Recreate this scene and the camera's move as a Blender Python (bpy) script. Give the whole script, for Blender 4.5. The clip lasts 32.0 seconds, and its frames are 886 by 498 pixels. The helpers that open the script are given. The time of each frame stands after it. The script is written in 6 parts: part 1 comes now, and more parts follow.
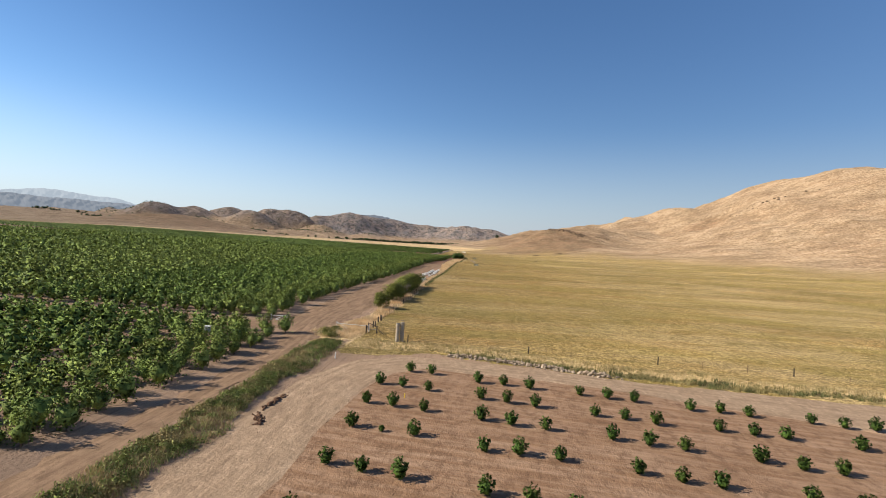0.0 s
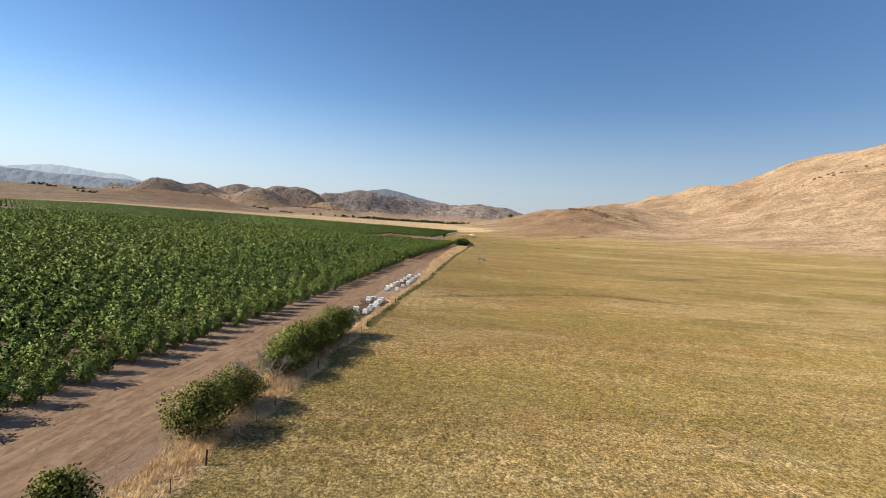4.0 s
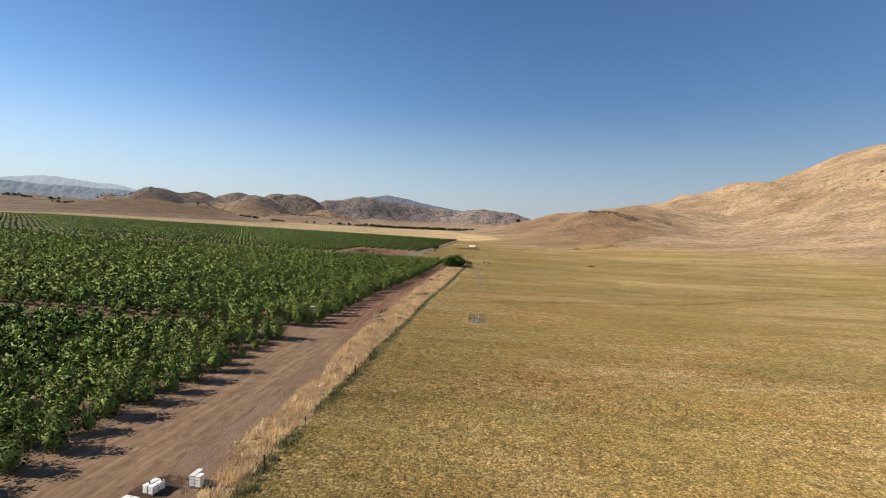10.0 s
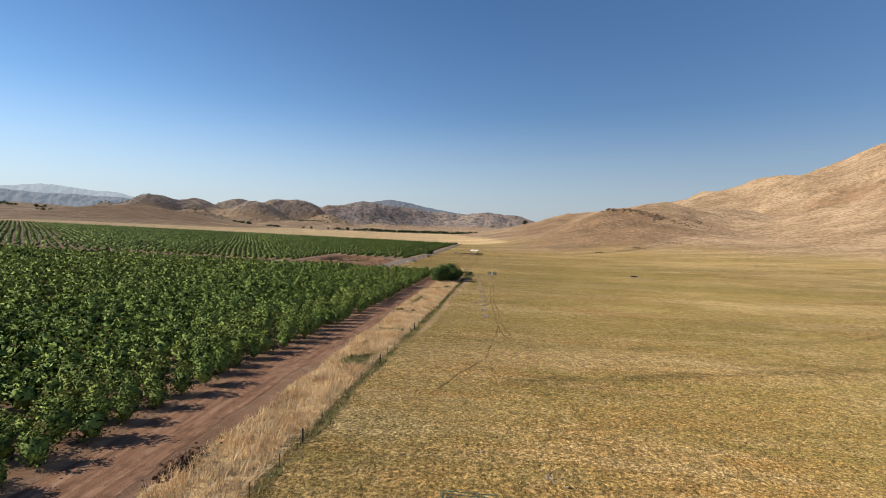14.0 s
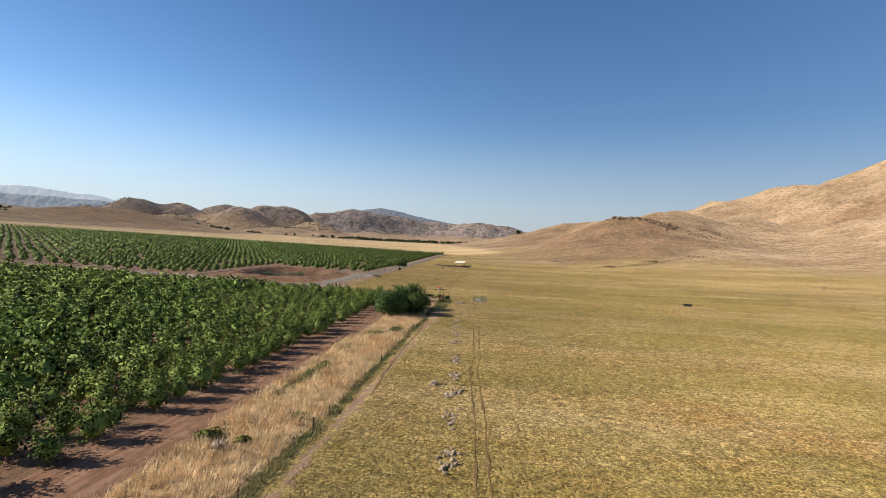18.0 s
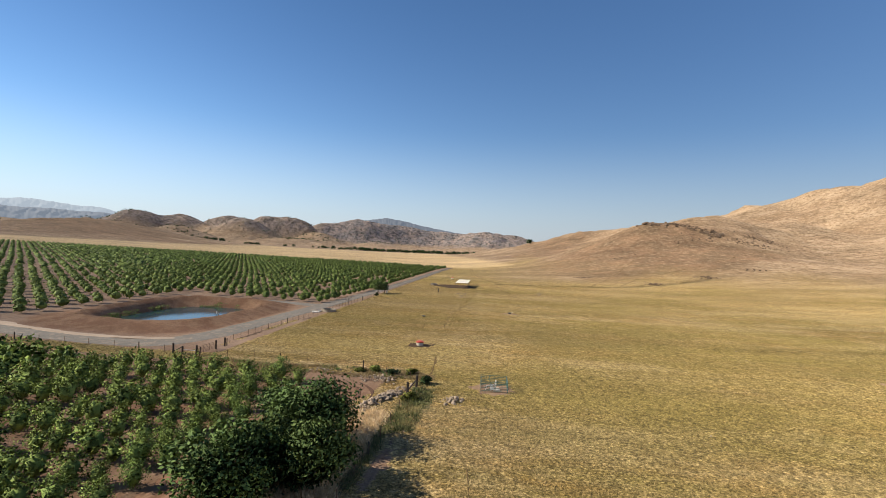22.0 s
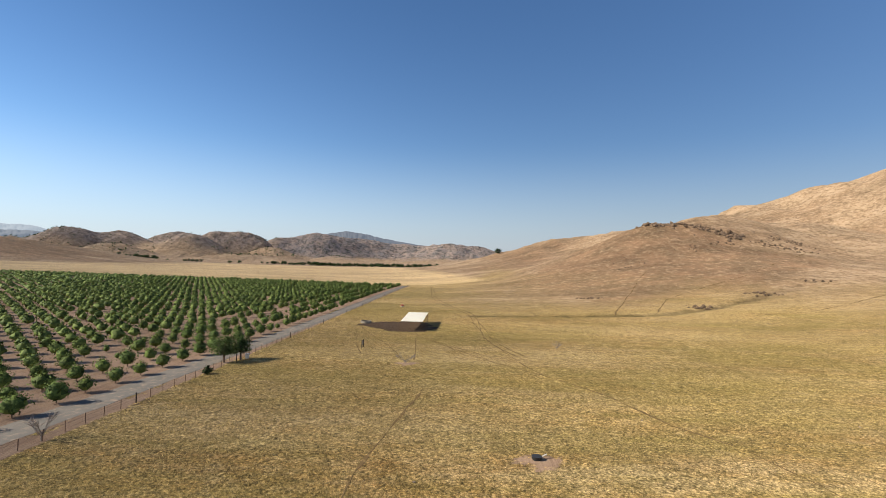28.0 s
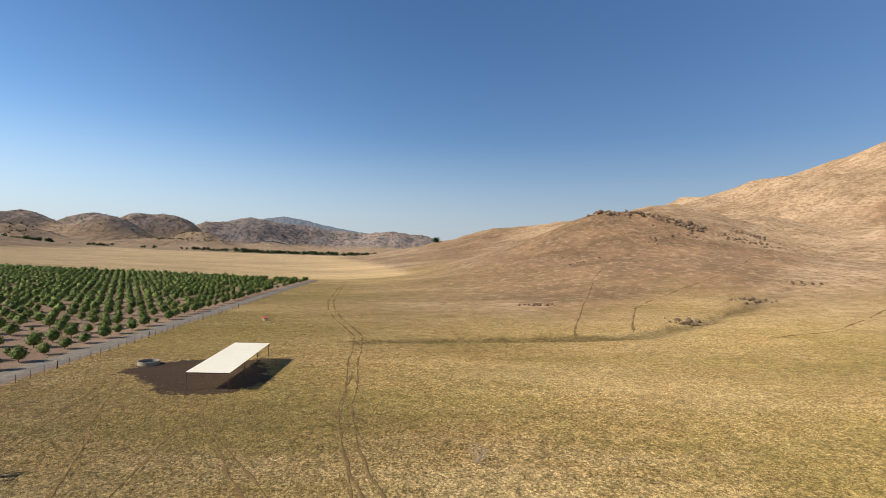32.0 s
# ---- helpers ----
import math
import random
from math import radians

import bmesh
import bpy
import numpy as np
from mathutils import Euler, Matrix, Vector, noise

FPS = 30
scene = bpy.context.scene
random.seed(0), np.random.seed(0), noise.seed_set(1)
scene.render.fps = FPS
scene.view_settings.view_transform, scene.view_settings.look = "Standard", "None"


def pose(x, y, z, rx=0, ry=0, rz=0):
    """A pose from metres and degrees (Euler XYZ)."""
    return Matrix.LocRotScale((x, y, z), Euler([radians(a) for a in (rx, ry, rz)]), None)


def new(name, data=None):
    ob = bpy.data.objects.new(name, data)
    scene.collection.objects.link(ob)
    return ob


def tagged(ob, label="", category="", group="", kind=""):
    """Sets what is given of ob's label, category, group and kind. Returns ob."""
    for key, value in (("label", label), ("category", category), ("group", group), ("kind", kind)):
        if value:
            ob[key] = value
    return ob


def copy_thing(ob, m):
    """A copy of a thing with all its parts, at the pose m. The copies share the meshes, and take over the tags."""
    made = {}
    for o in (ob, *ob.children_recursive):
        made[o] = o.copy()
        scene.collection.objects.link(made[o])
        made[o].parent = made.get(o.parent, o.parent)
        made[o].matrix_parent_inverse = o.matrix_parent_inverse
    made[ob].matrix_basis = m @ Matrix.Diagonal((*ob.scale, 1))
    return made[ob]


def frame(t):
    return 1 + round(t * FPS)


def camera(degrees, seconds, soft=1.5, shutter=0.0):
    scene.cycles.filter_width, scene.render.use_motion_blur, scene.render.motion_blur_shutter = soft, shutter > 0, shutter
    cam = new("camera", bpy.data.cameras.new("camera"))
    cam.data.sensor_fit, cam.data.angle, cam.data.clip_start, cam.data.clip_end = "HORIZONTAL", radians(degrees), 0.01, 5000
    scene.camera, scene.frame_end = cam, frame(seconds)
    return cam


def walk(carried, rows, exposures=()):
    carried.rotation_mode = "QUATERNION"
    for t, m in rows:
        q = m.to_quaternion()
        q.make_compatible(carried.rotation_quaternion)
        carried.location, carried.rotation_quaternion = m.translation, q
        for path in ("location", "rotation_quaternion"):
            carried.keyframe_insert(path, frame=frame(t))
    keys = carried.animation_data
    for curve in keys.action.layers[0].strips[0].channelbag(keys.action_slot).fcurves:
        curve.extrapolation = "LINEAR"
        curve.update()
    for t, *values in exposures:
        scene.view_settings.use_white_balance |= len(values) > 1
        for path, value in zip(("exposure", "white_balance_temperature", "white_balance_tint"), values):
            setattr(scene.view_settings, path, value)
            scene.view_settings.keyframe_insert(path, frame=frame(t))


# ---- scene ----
cam = camera(84.1, 32.0, soft=0.6)
METRES, EYE, TILT, LEAN, TURN = 600.0, 21.0, -1.0, -3.0, 4.63
ROWS = [
    (0.0, 0.0008, 0.0018, 0.0015, -0.17, 0.03, -0.31),
    (0.5, 0.0029, 0.0208, 0.0038, -0.22, -0.30, -0.16),
    (1.0, 0.0050, 0.0396, 0.0059, -0.09, -0.72, -0.15),
    (1.5, 0.0071, 0.0583, 0.0077, 0.15, -1.11, -0.27),
    (2.0, 0.0094, 0.0769, 0.0092, 0.43, -1.56, -0.42),
    (2.5, 0.0116, 0.0953, 0.0104, 0.72, -1.99, -0.50),
    (4.5, 0.0192, 0.1704, 0.0098, 1.45, -2.56, -0.63),
    (5.0, 0.0208, 0.1888, 0.01, 1.43, -2.44, -0.76),
    (5.5, 0.0222, 0.2069, 0.0102, 1.46, -2.28, -0.87),
    (6.0, 0.0232, 0.2246, 0.0108, 1.51, -2.09, -0.91),
    (6.5, 0.024, 0.2421, 0.0117, 1.6, -1.89, -0.85),
    (7.0, 0.0246, 0.2593, 0.0127, 1.63, -1.75, -0.67),
    (7.5, 0.0252, 0.2762, 0.0137, 1.66, -1.78, -0.46),
    (8.0, 0.0263, 0.2927, 0.0144, 1.69, -1.85, -0.16),
    (8.5, 0.0276, 0.3091, 0.0148, 1.74, -1.9, 0.1),
    (9.0, 0.0292, 0.3255, 0.0149, 1.8, -1.88, 0.3),
    (9.5, 0.0309, 0.3419, 0.015, 1.88, -1.86, 0.33),
    (10.0, 0.0327, 0.3583, 0.0154, 1.98, -1.84, 0.28),
    (10.5, 0.0343, 0.3741, 0.0158, 2.11, -1.83, 0.2),
    (11.0, 0.0355, 0.3905, 0.0162, 2.28, -1.8, 0.18),
    (11.5, 0.0365, 0.4068, 0.0164, 2.5, -1.72, 0.2),
    (12.0, 0.0371, 0.4227, 0.016, 2.64, -1.64, 0.35),
    (12.5, 0.0376, 0.4385, 0.0154, 2.68, -1.55, 0.59),
    (13.0, 0.038, 0.4542, 0.0147, 2.66, -1.48, 0.77),
    (13.5, 0.0384, 0.4697, 0.014, 2.61, -1.42, 0.93),
    (14.0, 0.0388, 0.4848, 0.0128, 2.5, -1.34, 1.01),
    (14.5, 0.0394, 0.4998, 0.0113, 2.36, -1.26, 0.99),
    (16.5, 0.0426, 0.5584, 0.009, 1.66, -0.38, 1.17),
    (17.0, 0.0441, 0.5744, 0.0097, 1.52, -0.23, 0.9),
    (17.5, 0.0458, 0.5898, 0.0103, 1.49, -0.18, 0.48),
    (18.0, 0.0473, 0.605, 0.0107, 1.54, -0.17, 0.12),
    (18.5, 0.0485, 0.6201, 0.011, 1.58, -0.14, -0.02),
    (19.0, 0.0491, 0.6355, 0.0114, 1.64, -0.12, -0.07),
    (19.5, 0.0497, 0.6509, 0.0117, 1.74, -0.01, -0.15),
    (20.0, 0.0505, 0.6662, 0.0117, 1.87, 0.23, -0.14),
    (20.5, 0.0509, 0.6819, 0.0122, 2.0, 0.45, -0.13),
    (21.0, 0.0512, 0.6976, 0.0131, 2.1, 0.68, -0.0),
    (21.5, 0.0514, 0.713, 0.014, 2.2, 0.81, 0.22),
    (22.0, 0.0516, 0.728, 0.0146, 2.36, 0.98, 0.48),
    (22.5, 0.0518, 0.7426, 0.0151, 2.5, 1.12, 0.72),
    (23.0, 0.0521, 0.7569, 0.0155, 2.65, 1.25, 0.81),
    (23.5, 0.0525, 0.7708, 0.0153, 2.86, 1.4, 0.73),
    (24.0, 0.0529, 0.7843, 0.0146, 3.05, 1.57, 0.7),
    (24.5, 0.0532, 0.7978, 0.0138, 3.2, 1.76, 0.68),
    (26.5, 0.0538, 0.8515, 0.0134, 1.85, 2.53, 1.26),
    (27.0, 0.0548, 0.8648, 0.0143, 1.08, 2.58, 1.35),
    (27.5, 0.0562, 0.8785, 0.0158, -0.04, 2.51, 1.6),
    (28.0, 0.0577, 0.8922, 0.0173, -1.87, 2.32, 1.89),
    (28.5, 0.0598, 0.9055, 0.0188, -3.82, 2.01, 2.07),
    (29.0, 0.0625, 0.9185, 0.0198, -5.08, 1.8, 2.18),
    (29.5, 0.0658, 0.9311, 0.0203, -6.18, 1.59, 2.21),
    (30.0, 0.0697, 0.9435, 0.0206, -7.02, 1.41, 2.05),
    (30.5, 0.074, 0.9557, 0.0208, -7.57, 1.21, 1.68),
    (31.0, 0.0785, 0.9676, 0.0207, -8.02, 1.05, 1.43),
    (31.5, 0.0829, 0.9796, 0.0204, -8.3, 0.92, 1.26),
    (32.0, 0.0871, 0.9916, 0.02, -8.39, 0.83, 1.07),
]
walk(cam, [(t, pose(0, 0, EYE, TILT, LEAN, TURN) @ pose(METRES * x, METRES * y, METRES * z, 90 + pitch, roll, yaw)) for t, x, y, z, yaw, pitch, roll in ROWS], [(0.0, 0.88), (5.0, 0.88), (7.0, 0.84), (9.0, 0.75), (11.0, 0.69), (13.0, 0.68), (14.5, 0.74), (17.0, 0.8), (20.0, 0.86), (24.0, 0.86), (28.0, 0.84), (30.0, 0.79), (32.0, 0.77)])

# ---- light ----
SUN_DIRECTION = Vector((-0.81, -0.20, 0.55)).normalized()
HORIZON_AIR = (4.1, 4.75, 5.85, 1)
world = bpy.data.worlds.new("valley_sky")
scene.world = world
world.use_nodes = True
sky = world.node_tree.nodes.new("ShaderNodeTexSky")
sky.sky_type, sky.sun_disc = "NISHITA", False
sky.sun_elevation = math.asin(SUN_DIRECTION.z)
sky.sun_rotation = -math.atan2(SUN_DIRECTION.x, SUN_DIRECTION.y)
sky.altitude, sky.air_density, sky.dust_density, sky.ozone_density = 200, 1.0, 0.5, 1.8
deep = world.node_tree.nodes.new("ShaderNodeHueSaturation")
deep.inputs["Saturation"].default_value = 1.2
world.node_tree.links.new(sky.outputs[0], deep.inputs["Color"])
tint = world.node_tree.nodes.new("ShaderNodeMix")
tint.data_type, tint.blend_type = "RGBA", "MULTIPLY"
tint.inputs[0].default_value, tint.inputs[7].default_value = 1.0, (0.95, 0.97, 1.06, 1)
world.node_tree.links.new(deep.outputs[0], tint.inputs[6])
# milky air low over the horizon, and a wide glow on the sun's side of the sky
ways = world.node_tree.nodes.new("ShaderNodeTexCoord")
split = world.node_tree.nodes.new("ShaderNodeSeparateXYZ")
world.node_tree.links.new(ways.outputs["Generated"], split.inputs[0])
low_air = world.node_tree.nodes.new("ShaderNodeMapRange")
low_air.interpolation_type = "SMOOTHSTEP"
for slot, value in ((1, 0.24), (2, -0.02), (3, 0.0), (4, 0.75)):
    low_air.inputs[slot].default_value = value
world.node_tree.links.new(split.outputs[2], low_air.inputs[0])
milky = world.node_tree.nodes.new("ShaderNodeMix")
milky.data_type = "RGBA"
milky.inputs[7].default_value = HORIZON_AIR
world.node_tree.links.new(low_air.outputs[0], milky.inputs[0])
world.node_tree.links.new(tint.outputs[2], milky.inputs[6])
sunward = world.node_tree.nodes.new("ShaderNodeMapRange")
for slot, value in ((1, -0.75), (2, 0.75), (3, 1.14), (4, 0.73)):
    sunward.inputs[slot].default_value = value
world.node_tree.links.new(split.outputs[0], sunward.inputs[0])
glow = world.node_tree.nodes.new("ShaderNodeVectorMath")
glow.operation = "SCALE"
world.node_tree.links.new(milky.outputs[2], glow.inputs[0])
world.node_tree.links.new(sunward.outputs[0], glow.inputs["Scale"])
world.node_tree.links.new(glow.outputs[0], world.node_tree.nodes["Background"].inputs[0])
world.node_tree.nodes["Background"].inputs[1].default_value = 0.0705
sun = new("sun", bpy.data.lights.new("sun", "SUN"))
sun.data.energy, sun.data.angle, sun.data.color = 5.0, radians(0.6), (1.0, 0.915, 0.775)
sun.matrix_world = Matrix.Translation((0, 0, 300)) @ (-SUN_DIRECTION).to_track_quat("-Z", "Y").to_matrix().to_4x4()


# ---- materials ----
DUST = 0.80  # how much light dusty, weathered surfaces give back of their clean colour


def node(tree, kind, values=(), attribute_name="", operation=""):
    n = tree.nodes.new(kind)
    if attribute_name:
        n.attribute_name = attribute_name
    if operation:
        n.operation = operation
    for key, value in dict(values).items():
        if hasattr(value, "is_output"):
            tree.links.new(value, n.inputs[key])
        else:
            n.inputs[key].default_value = value
    return n


def blend(tree, factor, a, b, mode="MIX"):
    n = tree.nodes.new("ShaderNodeMix")
    n.data_type, n.blend_type = "RGBA", mode
    for slot, value in ((0, factor), (6, a), (7, b)):
        if hasattr(value, "is_output"):
            tree.links.new(value, n.inputs[slot])
        else:
            n.inputs[slot].default_value = (*value, 1) if slot and len(value) == 3 else value
    return n.outputs[2]


def ramp(tree, value, low, high, a=0.0, b=1.0):
    n = node(tree, "ShaderNodeMapRange", {0: value, 1: low, 2: high, 3: a, 4: b})
    return n.outputs[0]


def speckle(tree, where, scale, detail=3.0, rough=0.6):
    return node(tree, "ShaderNodeTexNoise", {"Vector": where, "Scale": scale, "Detail": detail, "Roughness": rough}).outputs[0]


def started(name):
    m = bpy.data.materials.new(name)
    m.use_nodes = True
    return m, m.node_tree, m.node_tree.nodes["Principled BSDF"]


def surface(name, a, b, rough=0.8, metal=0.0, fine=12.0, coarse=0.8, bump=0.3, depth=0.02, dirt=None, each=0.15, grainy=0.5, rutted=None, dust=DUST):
    """A two-scale material: a to b by coarse and fine noise, a little change from object to object, stains, relief."""
    m, tree, shader = started(name)
    where = node(tree, "ShaderNodeTexCoord").outputs["Object"]
    grain, broad = speckle(tree, where, fine, 4.0), speckle(tree, where, coarse, 3.0)
    colour = blend(tree, ramp(tree, broad, 0.3, 0.7), a, b)
    colour = blend(tree, ramp(tree, grain, 0.35, 0.75, 0.0, grainy), colour, tuple(0.55 * v for v in a))
    if rutted:
        lanes = node(tree, "ShaderNodeMapping", {"Vector": node(tree, "ShaderNodeAttribute", attribute_name="lane").outputs["Vector"], "Scale": (1.7, 0.13, 1.0)}).outputs[0]
        rut = speckle(tree, lanes, 0.8, 5.0, 0.65)
        colour = blend(tree, ramp(tree, rut, 0.42, 0.68), colour, rutted)
        scuffed = speckle(tree, node(tree, "ShaderNodeMapping", {"Vector": where, "Scale": (1.0, 0.55, 1.0)}).outputs[0], 1.15, 6.0, 0.72)
        colour = blend(tree, ramp(tree, scuffed, 0.52, 0.62, 0.0, 0.55), colour, tuple(0.6 * v for v in b))
        colour = blend(tree, ramp(tree, scuffed, 0.46, 0.36, 0.0, 0.45), colour, tuple(1.25 * v for v in a))
    if dirt:
        colour = blend(tree, ramp(tree, speckle(tree, where, coarse * 3.1, 5.0), 0.52, 0.72, 0.0, 0.75), colour, dirt)
    change = node(tree, "ShaderNodeObjectInfo").outputs["Random"]
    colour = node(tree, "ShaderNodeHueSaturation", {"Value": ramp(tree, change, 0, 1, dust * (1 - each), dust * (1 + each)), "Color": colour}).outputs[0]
    tree.links.new(colour, shader.inputs["Base Color"])
    shader.inputs["Roughness"].default_value, shader.inputs["Metallic"].default_value = rough, metal
    if rough > 0.75:
        shader.inputs["Specular IOR Level"].default_value = 0.08
    rise = node(tree, "ShaderNodeBump", {"Strength": bump, "Distance": depth, "Height": grain}).outputs[0]
    if rutted:
        rise = node(tree, "ShaderNodeBump", {"Strength": 0.7, "Distance": 0.13, "Height": scuffed, "Normal": rise}).outputs[0]
        rise = node(tree, "ShaderNodeBump", {"Strength": 0.5, "Distance": 0.07, "Height": rut, "Normal": rise}).outputs[0]
    tree.links.new(rise, shader.inputs["Normal"])
    return m


def foliage(name, dark, light, through_light=0.18, dry=None):
    """Leaves: each leaf its own tone, each plant its own, some light let through."""
    m, tree, shader = started(name)
    leaf = node(tree, "ShaderNodeNewGeometry").outputs["Random Per Island"]
    plant = node(tree, "ShaderNodeObjectInfo").outputs["Random"]
    where = node(tree, "ShaderNodeNewGeometry").outputs["Position"]
    colour = blend(tree, leaf, dark, light)
    if dry:
        colour = blend(tree, ramp(tree, speckle(tree, where, 0.3, 3.0), 0.46, 0.62, 0.0, 0.85), colour, dry)
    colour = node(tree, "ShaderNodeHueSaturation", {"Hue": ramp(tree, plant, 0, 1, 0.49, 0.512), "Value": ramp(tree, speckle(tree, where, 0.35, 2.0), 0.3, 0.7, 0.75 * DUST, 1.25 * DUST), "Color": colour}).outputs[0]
    tree.links.new(colour, shader.inputs["Base Color"])
    shader.inputs["Roughness"].default_value = 0.7
    shader.inputs["Specular IOR Level"].default_value = 0.12
    glow = node(tree, "ShaderNodeBsdfTranslucent", {"Color": colour}).outputs[0]
    mixed = node(tree, "ShaderNodeMixShader", {0: through_light, 1: shader.outputs[0], 2: glow}).outputs[0]
    tree.links.new(mixed, tree.nodes["Material Output"].inputs[0])
    return m


def ground_material():
    m, tree, shader = started("pasture_ground")
    where = node(tree, "ShaderNodeNewGeometry").outputs["Position"]
    kinds = node(tree, "ShaderNodeSeparateColor", {0: node(tree, "ShaderNodeAttribute", attribute_name="cover").outputs["Color"]}).outputs
    more = node(tree, "ShaderNodeSeparateColor", {0: node(tree, "ShaderNodeAttribute", attribute_name="relief").outputs["Color"]}).outputs
    streak = node(tree, "ShaderNodeMapping", {"Vector": where, "Scale": (0.35, 1.0, 1.0)}).outputs[0]
    huge, large, mid = speckle(tree, streak, 0.018, 4.0), speckle(tree, streak, 0.11, 4.0), speckle(tree, where, 1.0, 4.0, 0.7)
    tuft, fine = speckle(tree, where, 3.4, 5.0, 0.7), speckle(tree, where, 16.0, 3.0)
    drawn = node(tree, "ShaderNodeMapping", {"Vector": where, "Scale": (0.4, 1.0, 1.0)}).outputs[0]
    wisp, band = speckle(tree, drawn, 0.9, 5.0, 0.75), speckle(tree, drawn, 0.16, 5.0, 0.7)
    # pasture: olive to straw to rust, in streaks and clumps
    grass = blend(tree, ramp(tree, huge, 0.47, 0.56), GRASS_OLIVE, GRASS_GOLD)
    grass = blend(tree, ramp(tree, large, 0.44, 0.62, 0.0, 0.75), grass, GRASS_RUST)
    scorched = node(tree, "ShaderNodeAttribute", attribute_name="scorched").outputs["Fac"]
    grass = blend(tree, scorched, grass, GRASS_RUST)
    grass = blend(tree, ramp(tree, band, 0.50, 0.66, 0.0, 0.5), grass, GRASS_STRAW)
    grass = blend(tree, ramp(tree, band, 0.46, 0.34, 0.0, 0.45), grass, GRASS_OLIVE)
    grass = blend(tree, ramp(tree, wisp, 0.53, 0.66, 0.0, 0.45), grass, GRASS_STRAW)
    sweep = speckle(tree, node(tree, "ShaderNodeMapping", {"Vector": where, "Rotation": (0.0, 0.0, -0.12), "Scale": (0.22, 1.0, 1.0)}).outputs[0], 0.075, 5.0, 0.68)
    grass = blend(tree, ramp(tree, sweep, 0.50, 0.60, 0.0, 0.8), grass, GRASS_OLIVE)
    grass = blend(tree, ramp(tree, sweep, 0.47, 0.37, 0.0, 0.7), grass, GRASS_STRAW)
    thin = speckle(tree, node(tree, "ShaderNodeMapping", {"Vector": where, "Rotation": (0.0, 0.0, 0.1), "Scale": (0.16, 1.0, 1.0)}).outputs[0], 0.30, 4.0, 0.7)
    grass = blend(tree, ramp(tree, thin, 0.52, 0.64, 0.0, 0.45), grass, GRASS_OLIVE)
    grass = blend(tree, ramp(tree, thin, 0.46, 0.35, 0.0, 0.35), grass, GRASS_STRAW)
    clump = speckle(tree, where, 0.28, 5.0, 0.7)
    grass = blend(tree, ramp(tree, clump, 0.47, 0.36, 0.0, 0.35), grass, GRASS_STRAW)
    grass = blend(tree, ramp(tree, clump, 0.53, 0.66, 0.0, 0.30), grass, GRASS_DARK)
    east = ramp(tree, node(tree, "ShaderNodeSeparateXYZ", {0: where}).outputs[0], 10, 110, 0.0, 0.14)
    grass = blend(tree, east, grass, HILL_LIGHT)
    grazed = ramp(tree, node(tree, "ShaderNodeSeparateXYZ", {0: where}).outputs[1], 580, 660, 0.0, 0.36)
    grass = blend(tree, grazed, grass, GRASS_DRY)
    lush = node(tree, "ShaderNodeAttribute", attribute_name="lush").outputs["Fac"]
    grass = blend(tree, lush, grass, GRASS_OLIVE)
    damp = node(tree, "ShaderNodeMath", {0: node(tree, "ShaderNodeAttribute", attribute_name="damp").outputs["Fac"], 1: ramp(tree, mid, 0.3, 0.7, 0.5, 1.4)}, operation="MULTIPLY").outputs[0]
    grass = blend(tree, ramp(tree, damp, 0.1, 0.9, 0.0, 0.85), grass, GRASS_DAMP)
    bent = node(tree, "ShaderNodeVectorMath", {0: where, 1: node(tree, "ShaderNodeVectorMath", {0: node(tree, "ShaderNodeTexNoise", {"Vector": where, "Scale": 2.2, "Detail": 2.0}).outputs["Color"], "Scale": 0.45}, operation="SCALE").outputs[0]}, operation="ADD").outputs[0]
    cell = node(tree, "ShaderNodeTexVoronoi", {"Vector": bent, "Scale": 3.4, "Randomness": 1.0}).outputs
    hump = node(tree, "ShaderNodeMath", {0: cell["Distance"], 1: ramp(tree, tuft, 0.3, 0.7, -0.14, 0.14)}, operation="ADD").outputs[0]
    each_tuft = node(tree, "ShaderNodeSeparateColor", {0: cell["Color"]}).outputs[0]
    grass = blend(tree, ramp(tree, mid, 0.51, 0.62, 0.0, 0.35), grass, GRASS_OLIVE)
    grass = blend(tree, ramp(tree, tuft, 0.47, 0.36, 0.0, 0.25), grass, GRASS_STRAW)
    # gaps between tufts darkened: their shade is put into the grass colour
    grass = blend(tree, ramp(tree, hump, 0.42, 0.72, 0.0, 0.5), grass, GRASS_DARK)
    zone = speckle(tree, streak, 0.04, 3.0, 0.6)
    grass = blend(tree, ramp(tree, zone, 0.51, 0.60, 0.0, 0.5), grass, GRASS_OLIVE)
    grass = blend(tree, ramp(tree, zone, 0.47, 0.38, 0.0, 0.3), grass, GRASS_STRAW)
    # clump shading multiplied into the colour too
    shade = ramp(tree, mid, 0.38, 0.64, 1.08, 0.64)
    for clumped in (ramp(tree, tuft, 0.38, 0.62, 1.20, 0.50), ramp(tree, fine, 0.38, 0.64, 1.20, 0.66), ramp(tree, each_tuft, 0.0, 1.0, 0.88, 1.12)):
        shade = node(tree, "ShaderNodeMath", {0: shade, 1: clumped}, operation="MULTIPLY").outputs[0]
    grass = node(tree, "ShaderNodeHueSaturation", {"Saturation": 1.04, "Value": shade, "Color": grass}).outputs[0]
    # dry hillside
    hill_where = node(tree, "ShaderNodeMapping", {"Vector": where, "Rotation": (0.0, 0.0, 0.5), "Scale": (0.5, 1.0, 0.7)}).outputs[0]
    vein = speckle(tree, hill_where, 0.085, 6.0, 0.66)
    dry = blend(tree, ramp(tree, speckle(tree, hill_where, 0.02, 6.0, 0.65), 0.44, 0.6, 0.0, 0.8), HILL_LIGHT, HILL_RUST)
